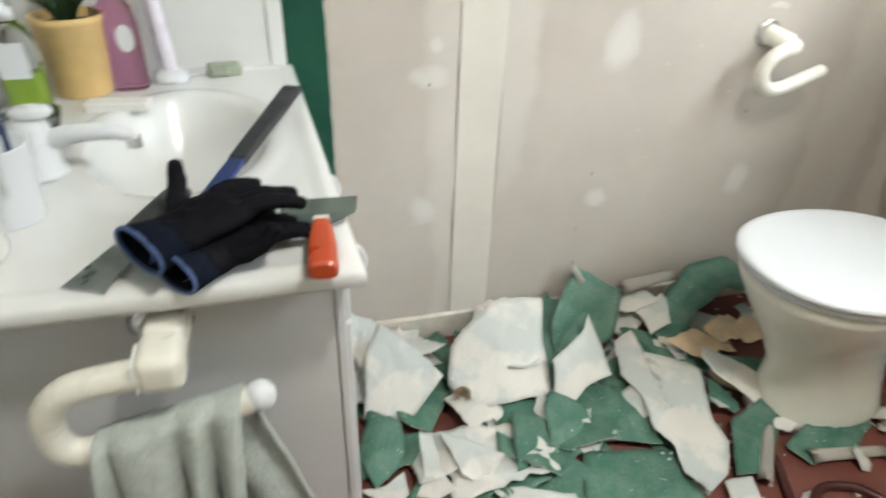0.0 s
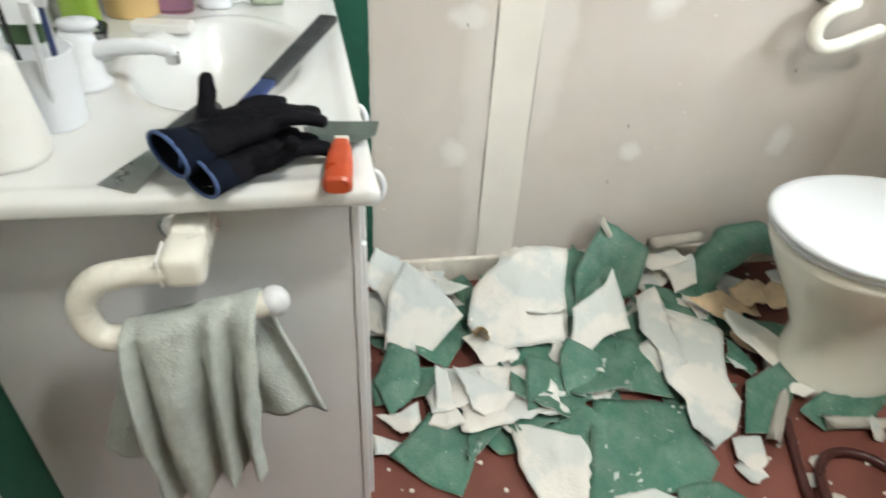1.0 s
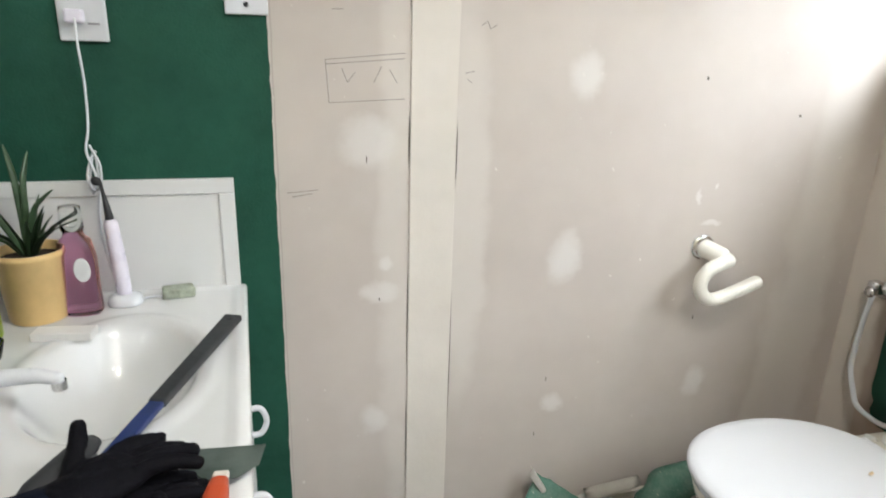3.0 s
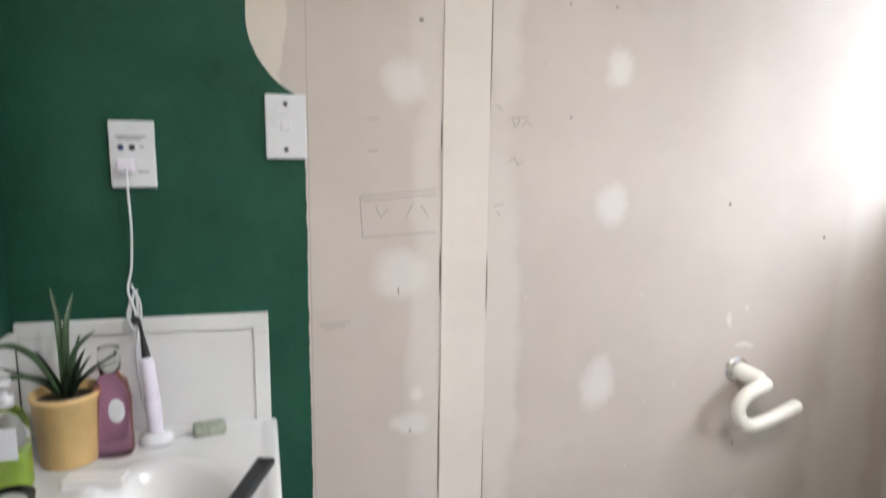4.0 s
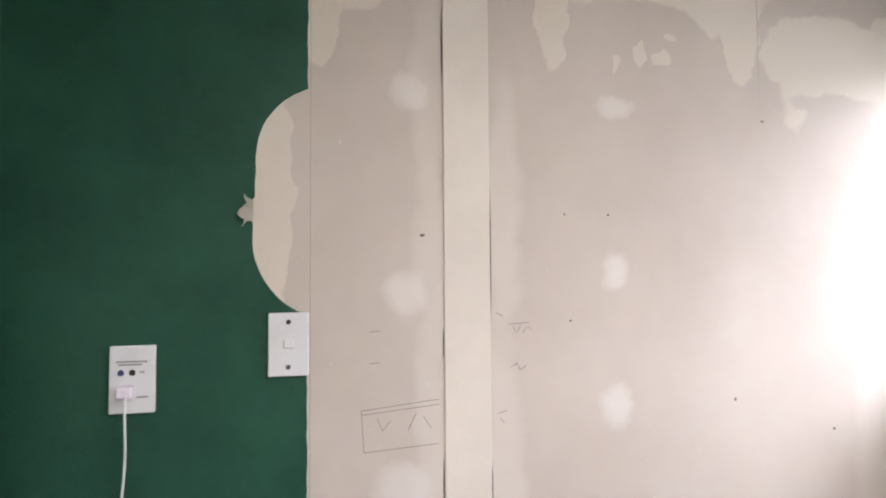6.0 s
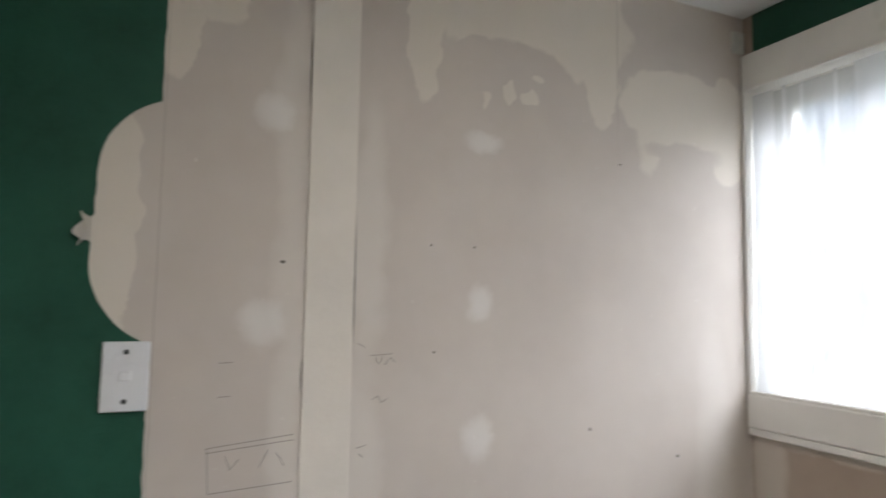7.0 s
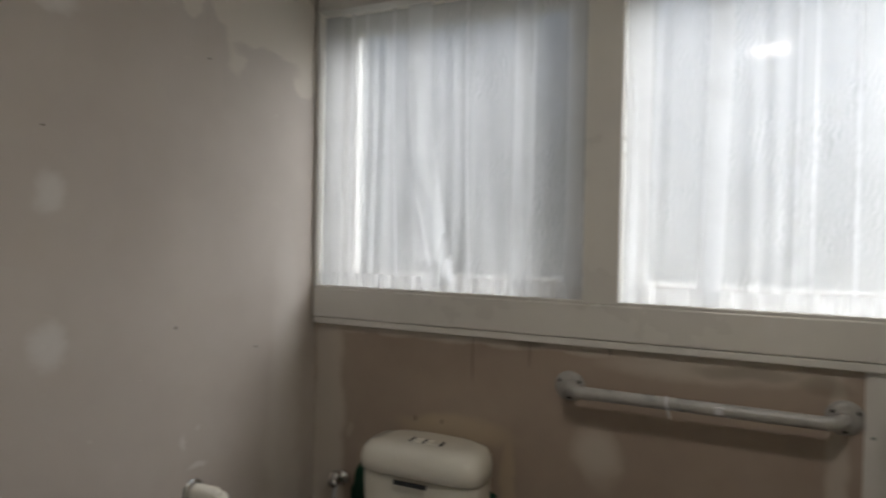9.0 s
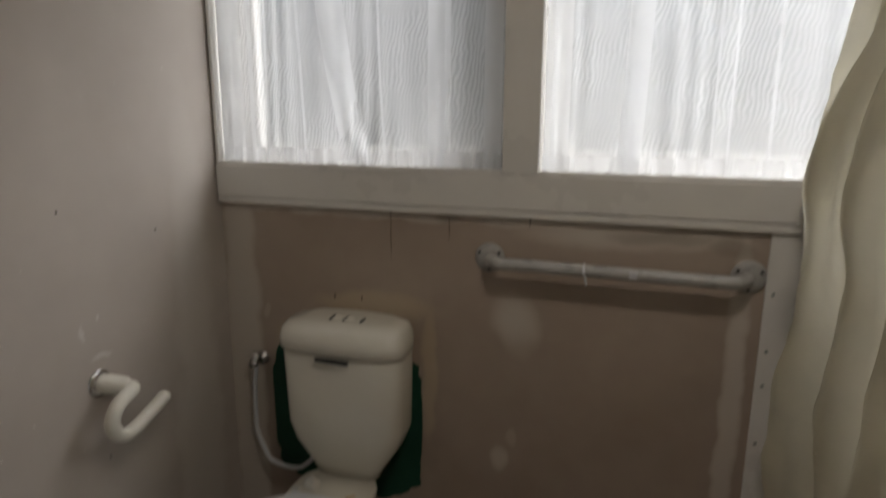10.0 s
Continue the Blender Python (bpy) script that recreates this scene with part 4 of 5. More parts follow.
# paper left behind the cistern
def ragged(y0, y1, z0, z1, seed, n=60):
    bm = bmesh.new()
    ring = []
    for k in range(n):
        a = 2 * math.pi * k / n
        c, s_ = math.cos(a), math.sin(a)
        q = 1 + 0.06 * noise.noise((3 * c, 3 * s_, seed)) + 0.05 * noise.noise((9 * c, 9 * s_, seed))
        ring.append(((y0 + y1) / 2 + math.copysign(abs(c) ** 0.5, c) * (y1 - y0) / 2 * q, (z0 + z1) / 2 + math.copysign(abs(s_) ** 0.5, s_) * (z1 - z0) / 2 * q))
    return loft([[(E, y, z) for y, z in ring], [(E - 0.0016, y, z) for y, z in ring]])


tagged(link("wallpaper_scrap_east", ragged(-0.590, -0.135, 0.27, 0.74, 2.0), GREEN), "dark green wallpaper left behind the cistern", "wallpaper", kind="structure")
inlet = thing("water_inlet", "chrome stop tap with a braided hose beside the cistern", "tap", at=(E, -0.105, 0.64))
part("valve", lathe([(0, 0), (0.022, 0), (0.022, 0.006), (0.011, 0.010), (0.011, 0.045), (0.014, 0.05), (0, 0.052)], 18, pose(E, -0.105, 0.64, 0, -90, 0)), CHROME, inlet, smooth=True, w=True)
part("knob", lathe([(0, 0), (0.014, 0), (0.016, 0.006), (0.016, 0.016), (0.010, 0.02), (0, 0.02)], 14, pose(E - 0.035, -0.105, 0.648)), CHROME, inlet, smooth=True, w=True)
part("hose", tube([(E - 0.035, -0.105, 0.635), (E - 0.032, -0.098, 0.60), (E - 0.028, -0.090, 0.55), (E - 0.025, -0.086, 0.478), (E - 0.028, -0.090, 0.423), (E - 0.034, -0.115, 0.376), (E - 0.045, -0.15, 0.345), (E - 0.06, -0.24, 0.35), (E - 0.065, -0.30, 0.40)], 0.0065, 10), WHITEPL, inlet, "whitish flexible water hose", True, True)

# ---- shower curtain ----
def shower_curtain():
    bm = bmesh.new()
    rows = []
    for j in range(91):
        z = 0.12 + j * (1.98 - 0.12) / 90
        edge = 1.385 - 0.06 * max(0, (z - 0.3) / 0.9) ** 1.5 - 0.55 * max(0, z - 1.15) ** 1.7
        row = []
        for i in range(201):
            u = i / 200
            x = edge - u * (edge + 0.35)
            a = (0.024 + 0.010 * (1.98 - z)) * min(1.0, 0.45 + u * 9)
            phase = 58 * u + 1.1 + 1.5 * noise.noise((u * 6, z * 1.2, 4)) + 0.5 * math.sin(2.1 * z)
            y = -1.425 + a * (math.sin(phase) + 0.35 * math.sin(2 * phase + 0.6))
            y += 0.035 * noise.noise((u * 9, z * 3.6, 9)) + 0.016 * noise.noise((u * 26, z * 7, 9)) + 0.007 * abs(noise.noise((u * 50, z * 14, 2)))
            row.append(bm.verts.new((x, y, z)))
        rows.append(row)
    for a, b in zip(rows, rows[1:]):
        for i in range(200):
            bm.faces.new((a[i], a[i + 1], b[i + 1], b[i]))
    bmesh.ops.solidify(bm, geom=bm.faces[:], thickness=0.0008)
    return bm


sc = thing("shower_curtain", "cream shower curtain hanging in loose folds", "curtain", at=(0.5, -1.425, 2.0))
part("cloth", shower_curtain(), SHOWER, sc, smooth=True, w=True)
part("curtain_rod", tube([(W, -1.425, 2.0), (0.5, -1.425, 2.0), (E, -1.425, 2.0)], 0.011, 14), CHROME, sc, smooth=True, w=True)

# ---- switch, socket and lead ----
sw = thing("light_switch", "white single light switch plate at the torn paper edge", "light switch", at=(-0.034, -0.0012, 1.28))
part("plate", box(-0.036, 0.037, -0.009, 0, -0.058, 0.058, 0.003), WHITEPL, sw)
part("rocker", box(-0.0085, 0.0095, -0.013, -0.008, -0.007, 0.010, 0.002), WHITEPL, sw)
for z in (-0.041, 0.041):
    part("screw", lathe([(0, 0.0012), (0.004, 0.001), (0.0045, 0)], 12, pose(0.0, -0.009, z, 90, 0, 0)), BLACKRUB, sw, "dark screw head")
so = thing("shaver_socket", "white shaver socket plate with a plug in it", "socket", at=(-0.295, -0.0012, 1.228))
part("plate", box(-0.037, 0.037, -0.010, 0, -0.058, 0.058, 0.003), WHITEPL, so)
for x, mt in ((-0.018, BLUE), (0.0, BLACK)):
    part("pin_hole", lathe([(0, 0.0008), (0.005, 0.0008), (0.0055, 0)], 12, pose(x, -0.010, 0.012, 90, 0, 0)), mt, so)
for z, a, b in ((0.031, -0.026, 0.024), (0.026, -0.022, 0.015), (0.013, 0.012, 0.02), (-0.03, 0.008, 0.026)):
    part("print_line", box(a, b, -0.0106, -0.0098, z - 0.0015, z + 0.0015), PRINT, so, "fine grey print")
part("plug", box(-0.022, 0.006, -0.034, -0.010, -0.030, -0.008, 0.005, 3), LILAC, so)
cord = thing("charger_lead", "thin white charging lead hanging in a loose bundle", "cable", at=(-0.295, -0.03, 1.2))
part("lead", tube([(-0.300, -0.034, 1.205), (-0.298, -0.045, 1.17), (-0.300, -0.03, 1.10), (-0.306, -0.022, 1.03), (-0.312, -0.03, 0.99), (-0.300, -0.04, 0.95), (-0.309, -0.03, 0.915), (-0.314, -0.035, 0.95), (-0.300, -0.03, 0.985), (-0.298, -0.035, 0.93), (-0.306, -0.03, 0.86), (-0.295, -0.035, 0.77), (-0.27, -0.05, 0.725)], 0.0022, 8, 10), WHITEPL, cord, smooth=True, w=True)
part("bundle", tube([(-0.306, -0.03, 1.0), (-0.292, -0.036, 0.965), (-0.296, -0.04, 0.925), (-0.311, -0.036, 0.93), (-0.304, -0.03, 0.98), (-0.297, -0.032, 0.99)], 0.0022, 8, 10), WHITEPL, cord, smooth=True, w=True)


# ---- things on the basin top ----
def put(ob, x, y, z=VZ, rz=0.0):
    ob.matrix_world = pose(x, y, z, 0, 0, rz)
    return ob


ds = thing("soap_dispenser", "white ribbed ceramic soap dispenser with a chrome pump", "dispenser", at=(-0.412, -0.612, VZ))
prof = [(0, 0), (0.042, 0), (0.045, 0.006)]
for k in range(26):
    z = 0.008 + k * 0.0045
    prof.append((0.0455 - 0.009 * (k / 25) ** 1.2 + (0.0005 if k % 2 else -0.0003), z))
prof += [(0.034, 0.126), (0.027, 0.131), (0.016, 0.134), (0.0, 0.134)]
prof = [(r * 0.93, z * 0.84) for r, z in prof]
part("body", lathe(prof, 36), CERAMIC, ds, smooth=True)
part("collar", lathe([(0.0145, 0.110), (0.0155, 0.112), (0.0155, 0.128), (0.011, 0.132), (0.006, 0.133), (0.006, 0.147), (0.0, 0.147)], 20), CHROME, ds, smooth=True)
part("pump_head", tube([(0.0, 0.01, 0.152), (0.0, -0.01, 0.153), (0.003, -0.033, 0.150), (0.004, -0.040, 0.143)], lambda t: 0.010 - 0.005 * t, 12), CHROME, ds, smooth=True)

tb = thing("tumbler", "frosted plastic tumbler holding brushes and a paste tube", "tumbler", at=(-0.388, -0.530, VZ))
part("cup", lathe([(0, 0.001), (0.030, 0), (0.032, 0.004), (0.035, 0.084), (0.036, 0.086), (0.0335, 0.086), (0.030, 0.006), (0, 0.005)], 32), FROST, tb, smooth=True)
tp = thing("toothpaste_tube", "white and green toothpaste tube standing in the tumbler", "toothpaste", at=(-0.396, -0.525, VZ + 0.008))
part("tube_body", loft([super_ring(0, 0, z, rx, ry, 2.2, 24) for z, rx, ry in ((0.0, 0.012, 0.012), (0.02, 0.016, 0.015), (0.09, 0.020, 0.010), (0.135, 0.022, 0.0015))]), WHITEPL, tp, smooth=True)
part("green_band", loft([super_ring(0, 0, z, rx, ry, 2.2, 24) for z, rx, ry in ((0.085, 0.0203, 0.0112), (0.105, 0.0212, 0.0075))], False), LEAF, tp, "dark green printed band")
for k, (dx, dy, ang, mt) in enumerate(((0.012, 0.005, 12, BLUE), (-0.012, -0.014, -8, BLACK), (0.006, -0.018, 16, WHITEPL))):
    b = thing("toothbrush", ("dark blue", "black", "white")[k] + " plastic toothbrush standing in the tumbler", "toothbrush", "toothbrushes")
    b.matrix_world = pose(-0.388 + dx, -0.530 + dy, VZ + 0.008, ang, ang * 0.6, 0)
    part("handle", tube([(0, 0, 0), (0.001, 0, 0.06), (0, 0, 0.12), (0, 0, 0.150)], lambda t: 0.0045 - 0.002 * t, 8), mt, b, smooth=True)
    part("bristles", box(-0.004, 0.006, -0.005, 0.005, 0.135, 0.155, 0.001), WHITEPL, b)

pot = thing("potted_plant", "spiky green houseplant in a yellow pot", "plant", at=(-0.398, -0.105, VZ))
part("pot", lathe([(0, 0), (0.042, 0), (0.045, 0.004), (0.052, 0.11), (0.054, 0.112), (0.054, 0.122), (0.050, 0.122), (0.048, 0.105), (0, 0.104)], 36), YELLOW, pot, smooth=True)
part("soil", lathe([(0.0, 0.112), (0.03, 0.110), (0.049, 0.106)], 24), SOIL, pot)
rnd = random.Random(4)
for k in range(13):
    a = rnd.uniform(0, 6.28)
    ln, lean = rnd.uniform(0.07, 0.15), rnd.uniform(0.25, 1.1)
    cx, cy = math.cos(a), math.sin(a)
    bm = bmesh.new()
    rows = []
    for i in range(9):
        u = i / 8
        r = 0.012 + ln * lean * u ** 1.4
        z = 0.108 + ln * u * (1 - 0.35 * lean * u)
        wdt = 0.0075 * (1 - u) ** 0.7 * (0.6 + 1.6 * u if u < 0.3 else 1.08)
        rows.append([bm.verts.new((min(cx * r, 0.09) - cy * wdt * q, cy * r * 0.75 + cx * wdt * q, z + abs(q) * 0.002)) for q in (-1, 0, 1)])
    for p_, q_ in zip(rows, rows[1:]):
        for s_ in (0, 1):
            bm.faces.new((p_[s_], p_[s_ + 1], q_[s_ + 1], q_[s_]))
    bmesh.ops.solidify(bm, geom=bm.faces[:], thickness=0.0012)
    part("leaf", bm, LEAF, pot, smooth=True)

for dx, dy, rise in ((-0.10, -0.11, 0.115), (-0.105, -0.03, 0.05), (0.012, 0.03, 0.15), (-0.02, 0.025, 0.16), (0.05, 0.0, 0.10)):
    blade = tube([(0, 0, 0.106), (dx * 0.3, dy * 0.3, 0.106 + rise * 0.75), (dx * 0.65, dy * 0.65, 0.106 + rise), (dx, dy, 0.106 + rise * 0.55 if dx < -0.05 else 0.106 + rise * 1.15)], lambda t: 0.0065 * (1 - t) ** 0.6 + 0.0006, 8, 6, True, 0.35)
    part("leaf", blade, LEAF, pot, smooth=True)

gb = thing("green_soap_bottle", "clear pump bottle of lime hand soap with a white label", "bottle", at=(-0.455, -0.185, VZ))
part("body", loft([super_ring(0, 0, z, rx, ry, 2.6, 28) for z, rx, ry in ((0, 0.026, 0.02), (0.004, 0.028, 0.022), (0.10, 0.028, 0.022), (0.12, 0.022, 0.018), (0.132, 0.011, 0.011))]), CLEAR, gb, smooth=True)
part("soap", loft([super_ring(0, 0, z, rx, ry, 2.6, 28) for z, rx, ry in ((0.002, 0.0262, 0.020), (0.06, 0.0264, 0.0204))]), LIME, gb, "lime green liquid")
part("paper_label", box(-0.02, 0.02, -0.0232, -0.0225, 0.055, 0.105, 0.0), WHITEPL, gb)
part("pump", lathe([(0, 0.132), (0.012, 0.132), (0.012, 0.148), (0.005, 0.15), (0.005, 0.162), (0.011, 0.163), (0.010, 0.174), (0, 0.175)], 18), WHITEPL, gb, smooth=True)

pb = thing("mouthwash_bottle", "purple mouthwash bottle with a clear cap and white label", "bottle", at=(-0.332, -0.098, VZ))
part("body", loft([super_ring(0, 0, z, rx, ry, 2.8, 28) for z, rx, ry in ((0, 0.028, 0.02), (0.005, 0.031, 0.023), (0.05, 0.030, 0.022), (0.10, 0.031, 0.023), (0.13, 0.025, 0.020), (0.142, 0.015, 0.015), (0.15, 0.014, 0.014))]), PURPLE, pb, smooth=True)
part("cap", lathe([(0, 0.15), (0.018, 0.15), (0.017, 0.185), (0.016, 0.19), (0, 0.19)], 24), CLEAR, pb, smooth=True)
part("round_label", lathe([(0, 0.0005), (0.016, 0.0005), (0.0165, 0)], 20, pose(0.012, -0.0228, 0.085, 90, 0, 0) @ Matrix.Diagonal((0.8, 1.3, 1, 1))), WHITEPL, pb)

et = thing("electric_toothbrush", "white electric toothbrush with a black head on its charger", "toothbrush", at=(-0.272, -0.068, VZ))
part("charger", loft([super_ring(0, 0, z, r, r * 0.85, 2.4, 28) for z, r in ((0, 0.028), (0.004, 0.030), (0.014, 0.027), (0.02, 0.018))]), WHITEPL, et, smooth=True)
part("handle", tube([(0, 0, 0.018), (-0.004, 0.003, 0.08), (-0.010, 0.008, 0.15)], lambda t: 0.0135 - 0.003 * abs(t - 0.4), 18), LILAC, et, smooth=True)
part("brush_neck", tube([(-0.010, 0.008, 0.150), (-0.015, 0.012, 0.19), (-0.020, 0.015, 0.222)], lambda t: 0.008 - 0.005 * min(1, t * 1.6), 12), BLACK, et, smooth=True)
part("brush_head", lathe([(0, 0), (0.007, 0), (0.008, 0.008), (0.006, 0.014), (0, 0.014)], 14, pose(-0.026, 0.010, 0.224, 90, 0, 30)), BLACK, et, smooth=True)

bm = box(-0.028, 0.028, -0.016, 0.016, 0, 0.020, 0.005, 3)
for v in bm.verts:
    v.co += Vector((0.002 * noise.noise(v.co * 90), 0.002 * noise.noise(v.co * 80 + Vector((3, 0, 0))), 0.002 * noise.noise(v.co * 70)))
put(tagged(link("sponge", bm, SPONGE, True), "small worn grey-green sponge by the splash panel", "sponge"), -0.185, -0.050, VZ, 12)
put(tagged(link("glass_dish", lathe([(0, 0), (0.026, 0), (0.030, 0.004), (0.036, 0.028), (0.034, 0.028), (0.027, 0.005), (0, 0.004)], 32), CLEAR, True), "small clear glass dish", "dish"), -0.43, -0.27)
put(tagged(link("card_packet", box(-0.045, 0.045, -0.016, 0.016, 0, 0.014, 0.002), CERAMIC), "small cream card packet lying by the tap", "packet"), -0.335, -0.20, VZ, -6)


def glove(name, label, m, mirror_x, seed):
    """A knitted work glove lying flat: cuff at the origin, fingers along +x."""
    g = thing(name, label, "glove", "work gloves")
    g.matrix_world = m
    bm = bmesh.new()

    def blob(pts, r, flat):
        merge(bm, tube(pts, r, 14, 6, True, flat))

    sy = -1 if mirror_x else 1
    rings = []
    for x, wy, hz, zc in ((0.034, 0.0405, 0.0225, 0.0225), (0.055, 0.041, 0.0205, 0.0215), (0.085, 0.045, 0.020, 0.022), (0.115, 0.047, 0.019, 0.022), (0.135, 0.043, 0.014, 0.018), (0.142, 0.036, 0.008, 0.016)):
        rings.append([(x, wy * math.cos(a), zc + hz * math.sin(a)) for a in (2 * math.pi * k / 24 for k in range(24))])
    merge(bm, loft(rings))
    for k, (y, ln, bend) in enumerate(((-0.033, 0.052, -0.018), (-0.011, 0.066, -0.012), (0.011, 0.064, -0.010), (0.032, 0.052, -0.006))):
        z = 0.015 + 0.006 * math.sin(seed + k * 2)
        blob([(0.115, y * 0.9, 0.02), (0.14, y, z + 0.006), (0.14 + ln * 0.6, y + bend, z + 0.004), (0.14 + ln, y + bend * 1.9, z - 0.004)], lambda t: 0.0125 - 0.0025 * t, 0.9)
    blob([(0.07, 0.030 * sy, 0.024), (0.09, 0.052 * sy, 0.034), (0.105, 0.066 * sy, 0.050), (0.112, 0.074 * sy, 0.066)], lambda t: 0.0145 - 0.003 * t, 0.9)
    body = part("hand", bm, PALM, g, "black coated palm and fingers", True)
    rm = body.modifiers.new("remesh", "REMESH")
    rm.mode, rm.voxel_size, rm.use_smooth_shade = "VOXEL", 0.0032, True
    sm = body.modifiers.new("smooth", "SMOOTH")
    sm.iterations = 4
    dtex = bpy.data.textures.new("wrinkle", "CLOUDS")
    dtex.noise_scale = 0.02
    dp = body.modifiers.new("wrinkle", "DISPLACE")
    dp.texture, dp.strength, dp.mid_level = dtex, 0.005, 0.5
    rings = []
    for x, wy, hz, zc in ((0.0, 0.043, 0.027, 0.025), (0.02, 0.040, 0.023, 0.023), (0.045, 0.037, 0.019, 0.021)):
        rings.append([(x, wy * math.cos(a), zc + (hz + 0.0012 * math.sin(9 * a + x * 60)) * math.sin(a)) for a in (2 * math.pi * k / 40 for k in range(40))])
    cuff = loft(rings, False)
    bmesh.ops.solidify(cuff, geom=cuff.faces[:], thickness=-0.0022)
    cf = part("cuff", cuff, NAVY, g, "navy knitted cuff", True)
    part("cuff_binding", tube([(0.0, 0.043 * math.cos(a), 0.025 + 0.027 * math.sin(a)) for a in (2 * math.pi * k / 20 for k in range(21))], 0.0028, 8, 3, False), TRIMBLUE, cf, "blue overlocked edge", True)
    return g


glove("work_glove", "black coated work glove with navy cuff on the basin edge", pose(-0.232, -0.690, VZ + 0.020, 0, -4, 40) @ Matrix.Scale(0.78, 4), False, 1.0)
glove("work_glove", "black coated work glove with navy cuff under another glove", pose(-0.206, -0.704, VZ + 0.003, 0, 0, 42) @ Matrix.Scale(0.70, 4), True, 2.3)

pry = thing("pry_bar", "flat pry bar with a charcoal rubber grip and blue shaft", "pry bar")
pry.matrix_world = pose(-0.075, -0.235, VZ + 0.030, 0, 0, 0) @ Matrix.Rotation(math.atan2(-0.34, -0.115), 4, "Z") @ Matrix.Rotation(radians(2.0), 4, "Y")
bm = box(0.0, 0.25, -0.0145, 0.0145, -0.006, 0.006, 0.004, 3)
for v in bm.verts:
    v.co.y *= 1 - 0.18 * v.co.x / 0.2
part("grip", bm, BLACKRUB, pry, smooth=False)
part("hang_hole", lathe([(0.004, 0.0005), (0.0065, 0.0005), (0.0065, -0.013), (0.004, -0.013)], 16, pose(0.014, 0, 0.0062)), BLACK, pry)
part("shaft", box(0.245, 0.40, -0.010, 0.010, -0.004, 0.004, 0.002), BLUE, pry, "blue painted flat shaft")

scr = thing("paint_scraper", "steel scraper with a charcoal handle under the gloves", "scraper")
scr.matrix_world = pose(-0.288, -0.692, VZ + 0.004, 0, 0, 66) @ Matrix.Scale(0.88, 4)
bm = loft([[(0, -0.025, 0), (0, 0.025, 0), (0, 0.025, 0.0012), (0, -0.025, 0.0012)], [(0.075, -0.016, 0.004), (0.075, 0.016, 0.004), (0.075, 0.016, 0.0055), (0.075, -0.016, 0.0055)], [(0.10, -0.006, 0.007), (0.10, 0.006, 0.007), (0.10, 0.006, 0.012), (0.10, -0.006, 0.012)]])
part("blade", bm, STEEL, scr)
part("handle", loft([[(x, y * w_, 0.012 + z * w_) for y, z in ((0.016 * math.cos(a), 0.011 * math.sin(a)) for a in (2 * math.pi * k / 18 for k in range(18)))] for x, w_ in ((0.09, 0.7), (0.105, 1.0), (0.15, 1.1), (0.19, 1.15), (0.205, 0.8))]), BLACKRUB, scr, smooth=True)

trw = thing("putty_knife", "broad dark steel putty knife with an orange handle", "putty knife")
trw.matrix_world = pose(-0.074, -0.722, VZ + 0.003, 0, 0, 86) @ Matrix.Scale(0.86, 4)
part("handle", loft([[(x, y * w_, 0.013 + z * h_) for y, z in ((math.copysign(abs(math.cos(a)) ** 0.6, math.cos(a)) * 0.0175, math.copysign(abs(math.sin(a)) ** 0.7, math.sin(a)) * 0.012) for a in (2 * math.pi * k / 24 for k in range(24)))] for x, w_, h_ in ((0.0, 0.75, 0.75), (0.004, 0.98, 0.98), (0.05, 0.95, 1.0), (0.085, 0.8, 0.9), (0.105, 0.62, 0.7), (0.108, 0.5, 0.55))]), ORANGE, trw, smooth=False)
part("ferrule", box(0.105, 0.122, -0.010, 0.010, 0.006, 0.018, 0.003), PLASTER, trw, "ferrule caked with cream filler")
part("blade", loft([[(0.112, -0.018, 0.010), (0.112, 0.018, 0.010), (0.112, 0.018, 0.0115), (0.112, -0.018, 0.0115)], [(0.135, -0.044, 0.010), (0.135, 0.042, 0.010), (0.135, 0.042, 0.0115), (0.135, -0.044, 0.0115)], [(0.185, -0.048, 0.006), (0.185, 0.052, 0.006), (0.185, 0.052, 0.0068), (0.185, -0.048, 0.0068)]]), DARKST, trw)


